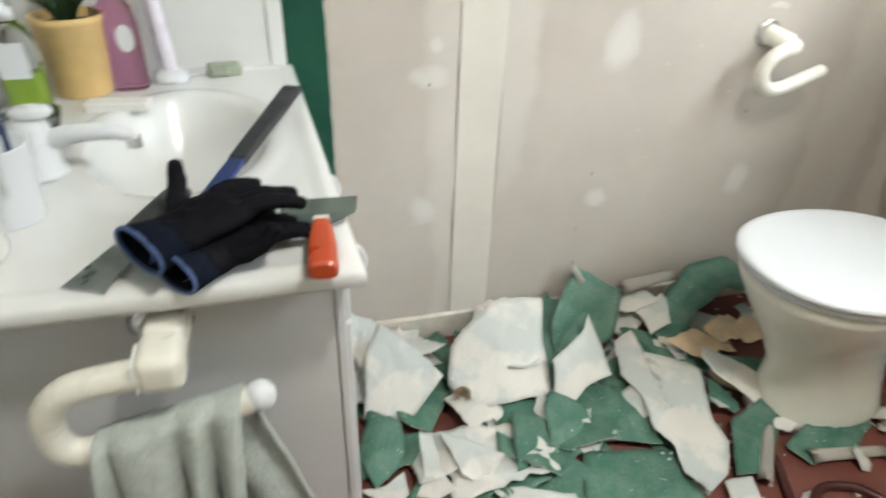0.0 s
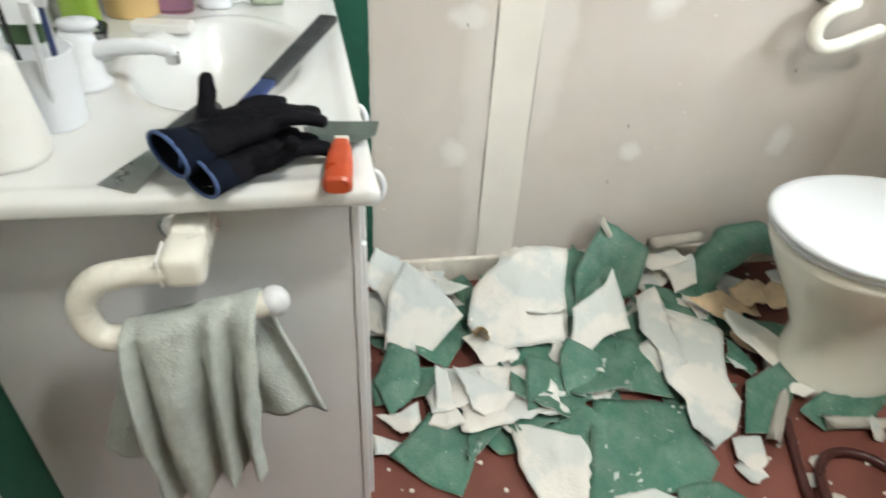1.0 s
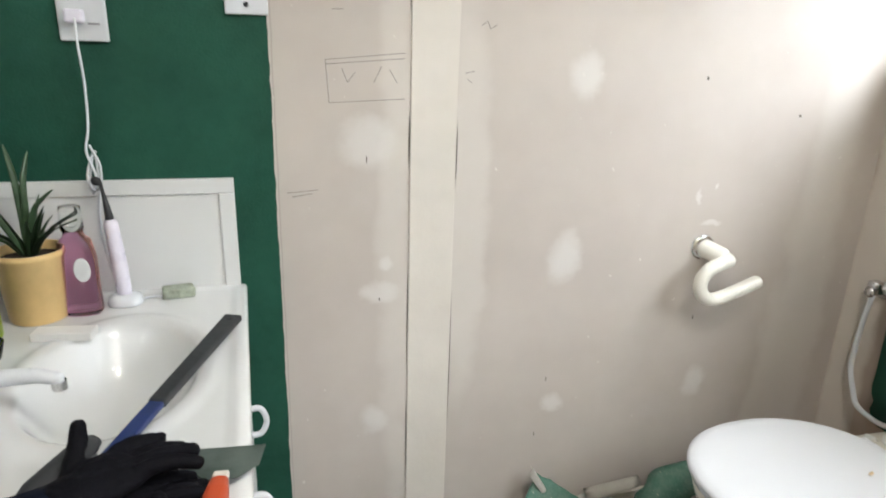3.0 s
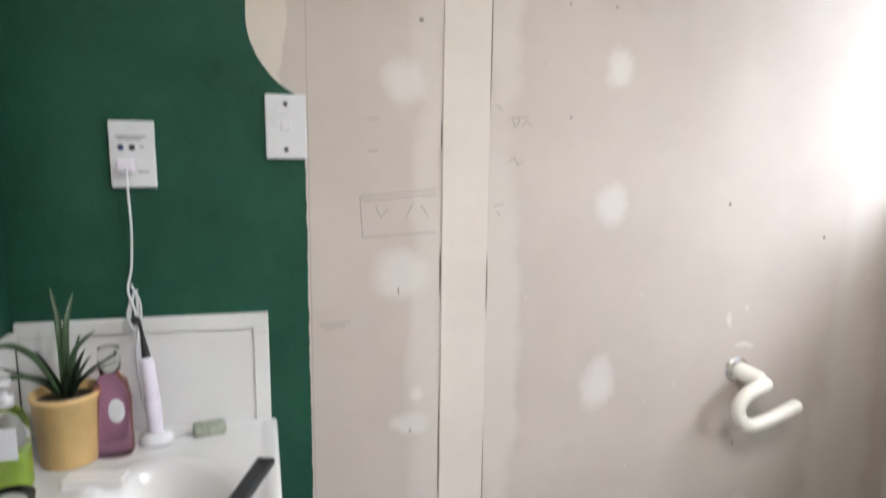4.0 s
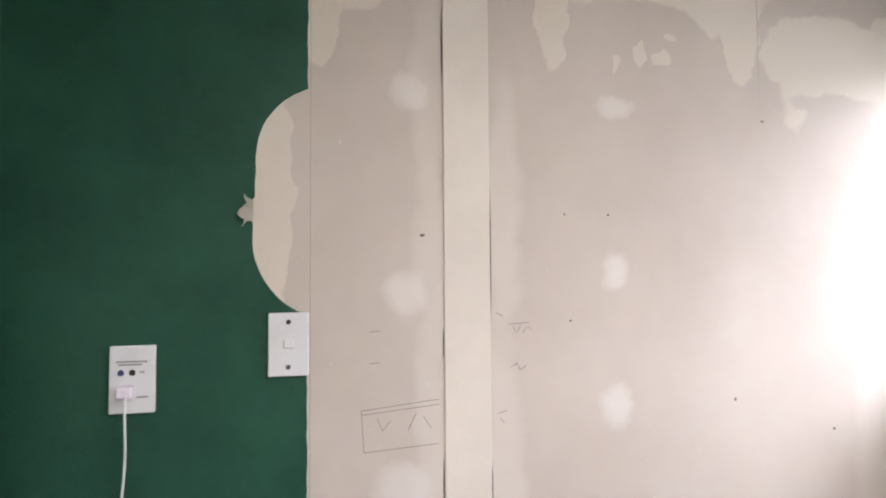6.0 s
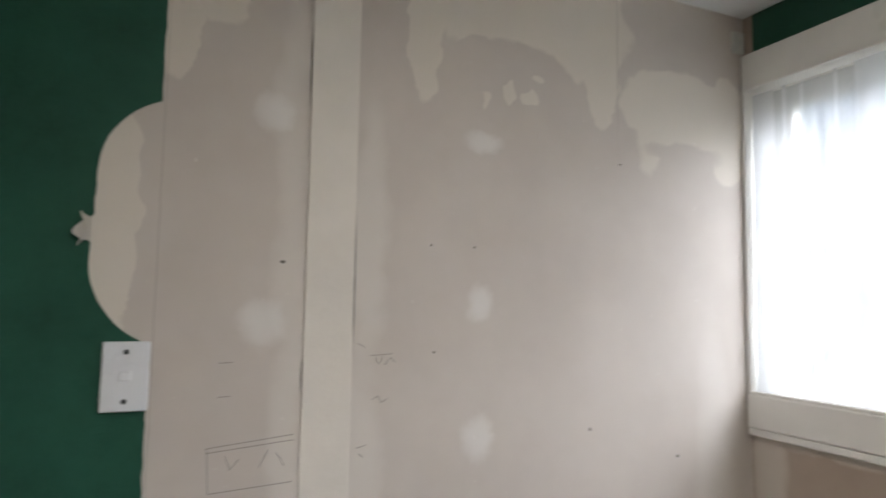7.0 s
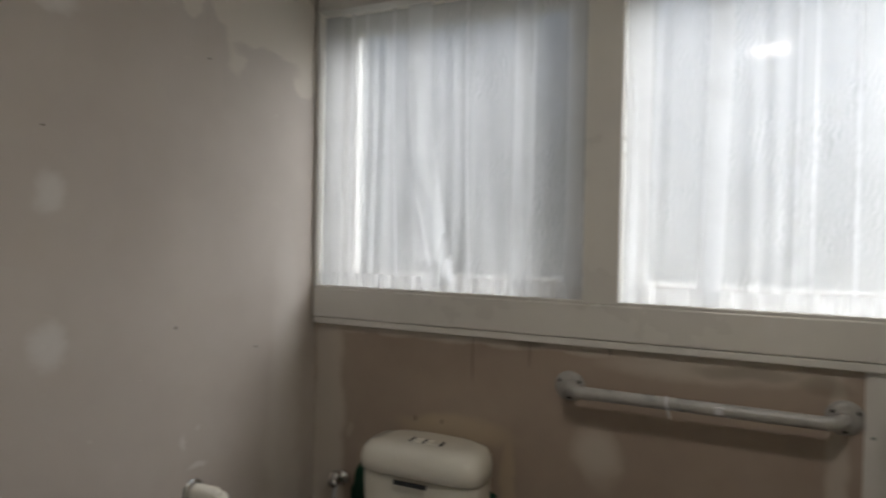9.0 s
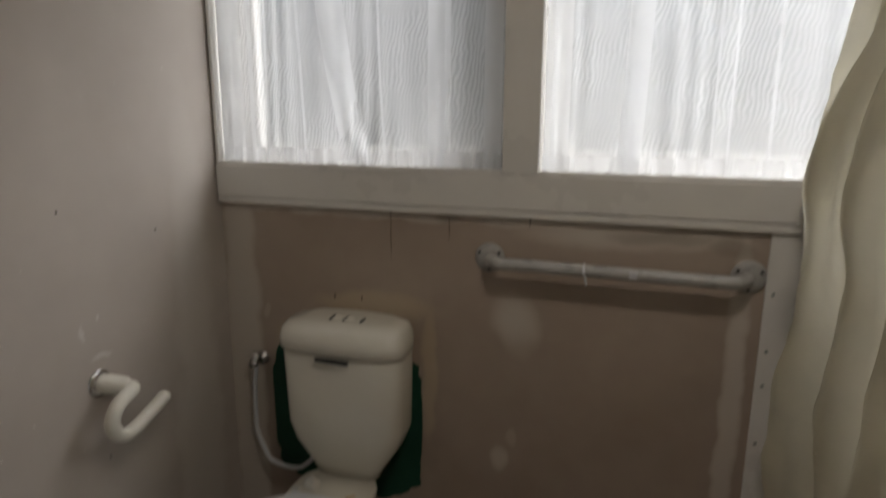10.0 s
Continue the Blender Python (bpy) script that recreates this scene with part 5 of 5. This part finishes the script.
# ---- stripped paper on the floor ----
def torn_sheet(name, x, y, z, w, h, rz, rx, ry, curl, face, seed, label, jag=0.16, axis=0.0, n=13, group="torn wallpaper pieces", outline=()):
    """One torn piece: an angular ragged outline, bent round a roll, green on one face and pulp on the other."""
    rg = random.Random(int(seed * 100))
    sides = len(outline) if outline else rg.choice((4, 4, 5, 5, 6))
    corners = [Vector(c) / 0.56 for c in outline]
    for k in range(0 if outline else sides):
        a = 2 * math.pi * (k + rg.uniform(-0.28, 0.28)) / sides + math.pi / 4
        r = rg.uniform(0.85, 1.25) if rg.random() > 0.2 else rg.uniform(0.55, 0.8)
        corners.append(Vector((r * math.cos(a), r * math.sin(a))))
    rim = []
    per = max(4, 44 // sides) if n > 8 else 4
    for k in range(sides):
        p, q = corners[k], corners[(k + 1) % sides]
        bow = rg.uniform(-0.05, 0.05) if outline else rg.uniform(-0.16, 0.16)
        ragged_edge = rg.choice((0.02, 0.05, 0.09)) * (jag / 0.16) * (0.7 if outline else 1.0)
        nrm = Vector((q.y - p.y, p.x - q.x))
        for t in range(per):
            f = t / per
            c = p.lerp(q, f) + nrm * (bow * math.sin(math.pi * f) * 0.6 + ragged_edge * (noise.noise((f * 6, k, seed)) + 0.5 * noise.noise((f * 17, k, seed))) * math.sin(math.pi * f) ** 0.5)
            rim.append(c)
    bm = bmesh.new()
    ca, sa = math.cos(radians(axis)), math.sin(radians(axis))

    def lift(c):
        px, py = c.x * w * 0.56, c.y * h * 0.56
        s_, t_ = px * ca + py * sa, -px * sa + py * ca
        pz = 0.005 * noise.noise((px * 20, py * 20, seed)) + 0.016 * noise.noise((px * 7, py * 7, seed + 3)) + 0.005 * abs(noise.noise((px * 30, py * 12, seed + 5)))
        if curl:
            r = 1 / curl
            pz, s_ = pz + r - r * math.cos(s_ / r), r * math.sin(s_ / r)
        return (s_ * ca - t_ * sa, s_ * sa + t_ * ca, pz)

    levels = 7 if n > 8 else 2
    centre = bm.verts.new(lift(Vector((0, 0))))
    last = None
    for lv in range(1, levels + 1):
        ring = [bm.verts.new(lift(c * (lv / levels))) for c in rim]
        for k in range(len(rim)):
            k2 = (k + 1) % len(rim)
            bm.faces.new((centre, ring[k], ring[k2]) if last is None else (last[k], ring[k], ring[k2], last[k2]))
        last = ring
    bm.normal_update()
    verts = list(bm.verts)
    low = {v: bm.verts.new(v.co - v.normal * 0.0010) for v in verts}
    tops = list(bm.faces)
    for f in tops:
        bm.faces.new([low[v] for v in reversed(f.verts)]).material_index = 1
    for k in range(len(last)):
        a, b = last[k], last[(k + 1) % len(last)]
        bm.faces.new((b, a, low[a], low[b])).material_index = 2
    ob = link(name, bm, ([DUSTY_LIT, BACK] if face == "g" else [TAN, TAN] if face == "t" else [BACK, BACK]) + [PULP], True)
    m = pose(x, y, 0, rx, ry, rz)
    pts = [m @ v.co for v in ob.data.vertices]
    m.translation.z = z - min(p.z for p in pts)
    over = max(p.y for p in pts) + 0.016
    if over > 0:
        m.translation.y -= over
    ob.matrix_world = m
    return tagged(ob, label, "wallpaper", group)


G_, B_ = "torn green wallpaper piece, face up on the floor", "torn wallpaper piece showing its grey-white back"
LABELS = {"g": G_, "b": B_, "p": "cream scrap of torn backing paper", "t": "crumpled tan scrap of old backing paper"}


def scrap(seed, face, x, y, z, w, h, rz, rx, ry, curl, axis):
    """A loose piece with an outline of its own."""
    torn_sheet("torn_backing_paper" if face == "t" else "torn_wallpaper", x, y, z, w, h, rz, rx, ry, curl, face, seed, LABELS[face], 0.15 if face == "g" else 0.20, axis)


def sheet(seed, face, x, y, z, tilt, curl, axis, *outline):
    """A large piece with the given corners about its middle, leaning up towards the wall."""
    torn_sheet("torn_wallpaper", x, y, z, 1, 1, 0, tilt, 0, curl, face, seed, LABELS[face], 0.13 if face == "g" else 0.2, axis, outline=outline[::-1])


scrap(23.3, "g", .30, -.50, .010, .20, .12, -10, 0, 6, 2, 0)
scrap(30.7, "g", 1.0, -.53, .005, .20, .10, 6, 14, 0, 6, 90)
scrap(38.1, "g", .52, -.075, .03, .10, .15, 20, 30, -6, 4, 0)
scrap(41.8, "g", 1.28, -.60, .003, .16, .12, 35, 0, 0, 2, 0)
scrap(45.5, "g", .20, -.10, .012, .18, .14, 10, 4, 0, 2, 0)
scrap(49.2, "g", .70, -.22, .012, .16, .20, 0, 4, 0, 2, 0)
scrap(52.9, "g", .98, -.30, .004, .20, .14, -20, 0, 0, 2, 0)
scrap(112.1, "p", .75, -.05, .06, .13, .08, -8, 26, 0, 4, 0)
scrap(115.8, "b", .24, -.30, .03, .10, .12, 10, 20, 0, -6, 0)
scrap(119.5, "b", .84, -.36, .03, .10, .18, 35, 15, 0, -5, 60)
scrap(123.2, "p", .03, -.10, .05, .10, .16, 20, 35, 10, -5, 0)
scrap(126.9, "b", .90, -.46, .02, .12, .08, -10, 20, 0, -6, 0)
scrap(130.6, "t", .22, -.26, .03, .05, .13, 10, 10, 0, 30, 0)
scrap(141.7, "g", .14, -.26, .02, .13, .10, 30, 10, 0, 3, 0)
scrap(145.4, "g", .42, -.28, .02, .14, .14, 0, 6, 0, 3, 0)
scrap(149.1, "t", .97, -.17, .012, .13, .12, 15, 14, 8, -8, 30)
scrap(152.8, "t", 1.02, -.21, .03, .10, .09, -30, 20, 0, 9, 0)
scrap(156.5, "t", .93, -.20, .01, .10, .08, 50, 10, 14, 7, 0)
scrap(160.2, "p", 1.06, -.14, .03, .08, .07, 10, 18, 0, -9, 0)
scrap(163.9, "g", .66, -.47, .006, .20, .15, 24, 4, 0, 2, 0)
scrap(178.7, "g", .36, -.55, .008, .16, .12, 40, 5, -4, 3, 0)
scrap(193.5, "t", .84, -.24, .02, .16, .12, 20, 14, 6, -5, 20)
scrap(197.2, "p", .90, -.13, .012, .14, .12, -30, 10, 8, 5, 60)
scrap(200.9, "p", .80, -.11, .03, .13, .09, 10, 24, 0, -6, 0)
scrap(204.6, "t", .88, -.30, .01, .12, .10, 60, 6, -8, 6, 0)
scrap(219.4, "p", .40, -.35, .03, .12, .08, -30, 14, 0, 6, 0)
sheet(900.0, "b", 0.082, -0.214, 0.029, 32, -3, 80, (-0.017, 0.12), (0.037, 0.068), (0.105, -0.026), (0.018, -0.109), (-0.08, -0.087), (-0.061, 0.035))
sheet(903.3, "b", 0.326, -0.207, 0.041, 26, -2.5, 0, (-0.07, 0.072), (0.031, 0.133), (0.154, 0.132), (0.119, 0.02), (0.099, -0.109), (-0.015, -0.117), (-0.081, -0.118), (-0.132, -0.051), (-0.106, 0.038))
sheet(906.6, "b", 0.503, -0.264, 0.029, 30, -1.5, 0, (-0.066, 0.014), (0.04, 0.082), (0.061, 0.114), (0.063, 0.059), (0.064, -0.041), (-0.006, -0.059), (-0.07, -0.103), (-0.086, -0.065))
sheet(909.9, "b", 0.659, -0.405, 0.028, 9, -1.5, 0, (-0.046, 0.192), (0.007, 0.214), (0.01, 0.151), (0.132, 0.084), (0.084, -0.033), (0.079, -0.104), (0.031, -0.171), (-0.026, -0.198), (-0.052, -0.148), (-0.039, -0.09), (-0.065, -0.045), (-0.049, 0.042), (-0.067, 0.108))
sheet(913.2, "g", 0.534, -0.576, 0.008, 3, 0.8, 30, (-0.1, 0.129), (0.002, 0.109), (0.098, 0.089), (0.08, 0.027), (0.095, -0.054), (0.061, -0.087), (-0.042, -0.104), (-0.195, -0.108))
sheet(916.5, "g", 0.564, -0.387, 0.022, 12, 2, 0, (-0.035, 0.067), (0.061, 0.063), (0.044, -0.084), (-0.07, -0.046))
sheet(919.8, "g", 0.042, -0.366, 0.014, 12, 1.5, 0, (-0.074, 0.007), (0.011, 0.042), (0.075, 0.032), (0.057, -0.035), (-0.069, -0.046))
sheet(923.1, "g", 0.089, -0.538, 0.005, 2, 1.2, 40, (-0.099, 0.003), (-0.003, 0.092), (0.1, 0.064), (0.028, -0.093), (-0.026, -0.065))
sheet(926.4, "b", 0.305, -0.599, 0.009, 6, -2.5, 0, (-0.065, 0.104), (0.062, 0.052), (0.072, 0.016), (0.042, -0.085), (-0.038, -0.093), (-0.072, 0.006))
sheet(929.7, "g", 0.360, -0.417, 0.020, 14, 4, 20, (-0.052, 0.076), (0.002, 0.061), (0.052, 0.007), (0.071, -0.036), (0.011, -0.048), (-0.084, -0.059))
sheet(933.0, "g", 0.810, -0.499, 0.014, 16, 3, 70, (-0.03, 0.046), (0.063, 0.081), (0.091, 0.03), (-0.025, -0.082), (-0.1, -0.075))
sheet(936.3, "g", 0.570, -0.093, 0.020, 42, 3, 0, (-0.084, -0.016), (-0.037, 0.053), (0.019, 0.122), (0.118, 0.036), (0.075, -0.072), (-0.091, -0.123))
sheet(939.6, "p", 0.194, -0.434, 0.038, 10, 3, 0, (-0.055, 0.069), (0.005, 0.035), (0.066, -0.01), (0.013, -0.058), (-0.029, -0.035))
sheet(942.9, "p", 0.111, -0.445, 0.030, 14, -4, 0, (-0.008, 0.085), (0.014, 0.069), (0.016, 0.004), (0.037, -0.048), (-0.001, -0.057), (-0.04, -0.041), (-0.018, -0.011))
sheet(946.2, "p", 0.026, -0.459, 0.019, 10, -5, 0, (-0.055, 0.016), (-0.004, 0.013), (0.034, 0.035), (0.033, -0.032), (-0.008, -0.031))
sheet(949.5, "p", 0.019, -0.504, 0.006, 4, 3, 0, (-0.06, 0.027), (0.002, -0.001), (0.063, 0.017), (0.05, -0.02), (-0.055, -0.024))
sheet(952.8, "b", 0.437, -0.708, 0.008, 4, -2, 0, (-0.046, 0.031), (0.035, 0.037), (0.098, -0.0), (0.023, -0.043), (-0.109, -0.024))
sheet(956.1, "g", 0.578, -0.716, 0.003, 2, 1, 0, (-0.058, 0.046), (0.025, 0.047), (0.073, 0.004), (0.047, -0.058), (-0.087, -0.039))
sheet(959.4, "p", 0.704, -0.616, 0.008, 5, -4, 90, (-0.023, 0.036), (0.04, 0.035), (0.027, -0.022), (-0.01, -0.041), (-0.034, -0.007))
sheet(962.7, "b", 0.507, -0.375, 0.012, 10, 3, 0, (-0.059, 0.022), (0.035, 0.097), (0.028, -0.062), (-0.008, -0.057))

rnd = random.Random(37)
for k in range(42):
    x, y = 0.03 + 0.84 * ((k * 0.618) % 1.0), -0.09 - 0.38 * ((k * 0.381 + 0.2) % 1.0)
    face = "gbggbgb"[k % 7]
    sz = rnd.uniform(0.15, 0.23)
    torn_sheet("torn_wallpaper", x, y, 0.002 + 0.0006 * k, sz, sz * rnd.uniform(0.6, 1.0), rnd.uniform(0, 360), rnd.uniform(-2, 4), rnd.uniform(-3, 3), rnd.uniform(0, 2), face, 800.0 + k * 2.3,
               G_ if face == "g" else B_, 0.18, rnd.uniform(0, 180))
rnd = random.Random(23)
for k in range(40):
    x, y = rnd.uniform(0.0, 0.88), -0.05 - 0.36 * rnd.random() ** 1.1
    face = rnd.choice("ggbpggp")
    depth = 0.085 * max(0.0, 1 + (y + 0.05) / 0.55)
    sz = rnd.uniform(0.07, 0.165)
    torn_sheet("torn_wallpaper", x, y, rnd.uniform(0.002, 0.006 + 0.55 * depth), sz, sz * rnd.uniform(0.6, 1.3), rnd.uniform(0, 360), rnd.uniform(-10, 26), rnd.uniform(-16, 16), rnd.uniform(-7, 7), face, 500.0 + k * 1.7,
               {"g": G_, "b": B_, "p": "cream scrap of torn backing paper"}[face], 0.2, rnd.uniform(0, 180))

# the arched sheet by the toilet, and rolled edges
def arched_sheet():
    """A stiff strip sprung up into an arch beside the pan."""
    spine = smooth_path([(0.80, -0.17, 0.006), (0.83, -0.13, 0.055), (0.89, -0.085, 0.105), (0.98, -0.06, 0.135), (1.07, -0.075, 0.125), (1.12, -0.11, 0.075), (1.13, -0.14, 0.02)], 6)
    bm = bmesh.new()
    rows = []
    for k, p in enumerate(spine):
        f = k / (len(spine) - 1)
        half = 0.055 + 0.012 * math.sin(5 * f)
        rows.append([bm.verts.new(p + Vector((0.02, 0.75, 0.22)).normalized() * (q * half + 0.022 * noise.noise((f * 11, q, 2)) * abs(q)) + Vector((0, 0.0, -0.004 * q * q))) for q in (-1, -0.5, 0, 0.5, 0.85)])
    for a, b in zip(rows, rows[1:]):
        for q in range(4):
            bm.faces.new((a[q], b[q], b[q + 1], a[q + 1]))
    for v in bm.verts:
        v.co.y = min(v.co.y, -0.018)
        v.co.z = max(v.co.z, 0.004)
    bmesh.ops.recalc_face_normals(bm, faces=bm.faces[:])
    bmesh.ops.solidify(bm, geom=bm.faces[:], thickness=0.0012)
    return bm


tagged(link("torn_wallpaper", arched_sheet(), DUSTY_LIT, True), "green wallpaper strip arched up off the floor", "wallpaper", "torn wallpaper pieces")


def paper_roll(x0, y0, z0, x1, y1, z1, r, turns, face, label):
    """A tight curl of paper along a line."""
    a, b = Vector((x0, y0, z0)), Vector((x1, y1, z1))
    d = (b - a).normalized()
    side = d.cross(Vector((0, 0, 1))).normalized()
    up = side.cross(d)
    bm = bmesh.new()
    rows = []
    for i in range(26):
        t = i / 25
        ang, rr = t * turns * 2 * math.pi, r * (1 - 0.35 * t)
        rows.append([bm.verts.new(a + d * ((b - a).length * (q / 6 + 0.02 * noise.noise((i * 0.4, q, r * 90)))) + rr * (1 - 0.25 * q / 6) * (math.cos(ang) * side + math.sin(ang) * up)) for q in range(7)])
    for p, q in zip(rows, rows[1:]):
        for s_ in range(6):
            bm.faces.new((p[s_], p[s_ + 1], q[s_ + 1], q[s_]))
    bmesh.ops.solidify(bm, geom=bm.faces[:], thickness=0.0009)
    return tagged(link("curled_paper", bm, PULP if face == "b" else TAN, True), label, "wallpaper", "curled paper edges")


paper_roll(.72, -.035, .10, .86, -.050, .135, .024, 0.55, "b", "cream curl of paper leaning on the skirting")
paper_roll(.56, -.03, .20, .60, -.045, .14, .018, 0.4, "b", "thin cream paper curl sticking up")
paper_roll(.90, -.56, .012, 1.07, -.585, .012, .018, 0.6, "b", "white rolled edge of a paper strip")
paper_roll(.76, -.60, .014, .87, -.47, .016, .018, 0.55, "b", "white rolled edge beside green paper")
paper_roll(.21, -.30, .09, .235, -.26, .03, .020, 0.6, "t", "tan paper curl standing in the heap")

# small scraps and crumbs
rnd = random.Random(11)
for k in range(46 + 52):
    if k < 22 or k >= 46:
        x, y = rnd.gauss(1.25, 0.085), rnd.gauss(-0.59, 0.075)
        x = min(x, 1.39)
        face, lab = rnd.choice(("t", "p", "p", "p")), "small tan and cream paper scraps by the wall"
    elif k < 36:
        x, y = rnd.uniform(-0.02, 0.85), rnd.uniform(-0.10, -0.02)
        face, lab = rnd.choice("pbg"), "small scrap of torn paper by the skirting"
    else:
        x, y = rnd.uniform(0.55, 1.1), rnd.uniform(-0.85, -0.55)
        face, lab = "p", "small cream paper scrap on the floor"
    s_ = rnd.uniform(0.035, 0.085) if k < 22 or k >= 46 else rnd.uniform(0.025, 0.06)
    torn_sheet("paper_scrap", x, y, (rnd.uniform(0.001, 0.045) * max(0.1, 1 - math.hypot(x - 1.24, y + 0.57) / 0.14) if k < 22 or k >= 46 else rnd.uniform(0.001, 0.03 if k < 36 else 0.003)), s_, s_ * rnd.uniform(0.5, 1.1), rnd.uniform(0, 360), 2 if 36 <= k < 46 else rnd.uniform(-30, 30), 0, rnd.uniform(-14, 14), face, 200.0 + k, lab, 0.3, 0, 7, "paper scraps")
bm = bmesh.new()
for k in range(420):
    x, y = rnd.uniform(-0.03, 1.4), -0.02 - 0.95 * rnd.random() ** 1.2
    r = rnd.uniform(0.0015, 0.006)
    c = bmesh.new()
    bmesh.ops.create_icosphere(c, subdivisions=1, radius=r)
    for v in c.verts:
        v.co = Vector((v.co.x * rnd.uniform(0.7, 1.6), v.co.y * rnd.uniform(0.6, 1.3), v.co.z * 0.4 + r * 0.3))
    c.transform(pose(x, y, 0.0008, 0, 0, rnd.uniform(0, 360)))
    merge(bm, c)
tagged(link("plaster_crumbs", bm, PLASTER), "cream crumbs of plaster and paper over the lino", "crumbs", kind="stuff")

hose = thing("rubber_hose", "dark red rubber hose lying in a loop on the lino", "hose", at=(0.85, -0.72, 0))
part("hose", tube([(0.83, -0.545, 0.012), (0.80, -0.62, 0.011), (0.765, -0.72, 0.011), (0.755, -0.80, 0.011), (0.80, -0.86, 0.011), (0.88, -0.855, 0.011), (0.96, -0.80, 0.011), (0.985, -0.72, 0.011), (0.94, -0.65, 0.011), (0.87, -0.635, 0.012), (0.81, -0.68, 0.020), (0.775, -0.76, 0.028), (0.74, -0.83, 0.012)], 0.0095, 12, 9), HOSE, hose, smooth=True, w=True)
bm = bmesh.new()
for k in range(70):
    a, t = rnd.uniform(0, 6.28), rnd.random()
    merge(bm, tube([(0.72 + 0.08 * t, -0.83 - 0.03 * t, 0.022), (0.72 + 0.08 * t + 0.012 * math.cos(a), -0.83 - 0.03 * t + 0.018 * math.cos(a), 0.026 + 0.018 * math.sin(a))], 0.0016, 5, 1))
br = thing("bottle_brush", "black bristled brush lying by the hose", "brush", at=(0.76, -0.845, 0))
part("bristles", bm, BLACK, br, w=True)
part("wire_stem", tube([(0.70, -0.82, 0.022), (0.76, -0.845, 0.022), (0.84, -0.87, 0.020)], 0.004, 8), CHROME, br, smooth=True, w=True)

# flakes of paper on the toilet lid and deck
for x, y, z, w_, h_, rz, face in ((1.075, -0.455, 0.4252, 0.020, 0.007, 25, "t"), (1.245, -0.36, 0.398, 0.05, 0.035, 40, "p"), (1.225, -0.47, 0.398, 0.035, 0.02, -20, "t"), (1.215, -0.33, 0.398, 0.03, 0.022, 10, "p")):
    torn_sheet("paper_flake", x, y, z, w_, h_, rz, 0, 0, 6, face, 300 + x * 90, "small flake of torn paper on the toilet", 0.3, 0, 7, "paper flakes")


def plaster_lump(x, y, z, r, seed):
    """A broken lump of compound by the foot of the joint."""
    bm = bmesh.new()
    bmesh.ops.create_icosphere(bm, subdivisions=3, radius=r)
    for v in bm.verts:
        n = v.co.normalized()
        v.co *= 1 + 0.45 * noise.noise(n * 1.7 + Vector((seed, 0, 0))) + 0.2 * noise.noise(n * 5 + Vector((0, seed, 0)))
        v.co.z *= 0.6
    bm.transform(Matrix.Translation((x, y, z)))
    return tagged(link("plaster_lump", bm, PLASTER), "broken cream lump of jointing compound by the skirting", "plaster lump", "plaster lumps")


plaster_lump(0.365, -0.030, 0.090, 0.022, 1.3)
plaster_lump(0.400, -0.028, 0.100, 0.016, 4.1)
plaster_lump(0.335, -0.026, 0.088, 0.013, 7.7)
tagged(link("charger_cable", tube([(-0.245, -0.060, VZ + 0.004), (-0.225, -0.050, VZ + 0.003), (-0.205, -0.060, VZ + 0.003), (-0.200, -0.035, VZ + 0.003)], 0.0022, 8), WHITEPL, True), "thin white cable trailing from the toothbrush charger", "cable")
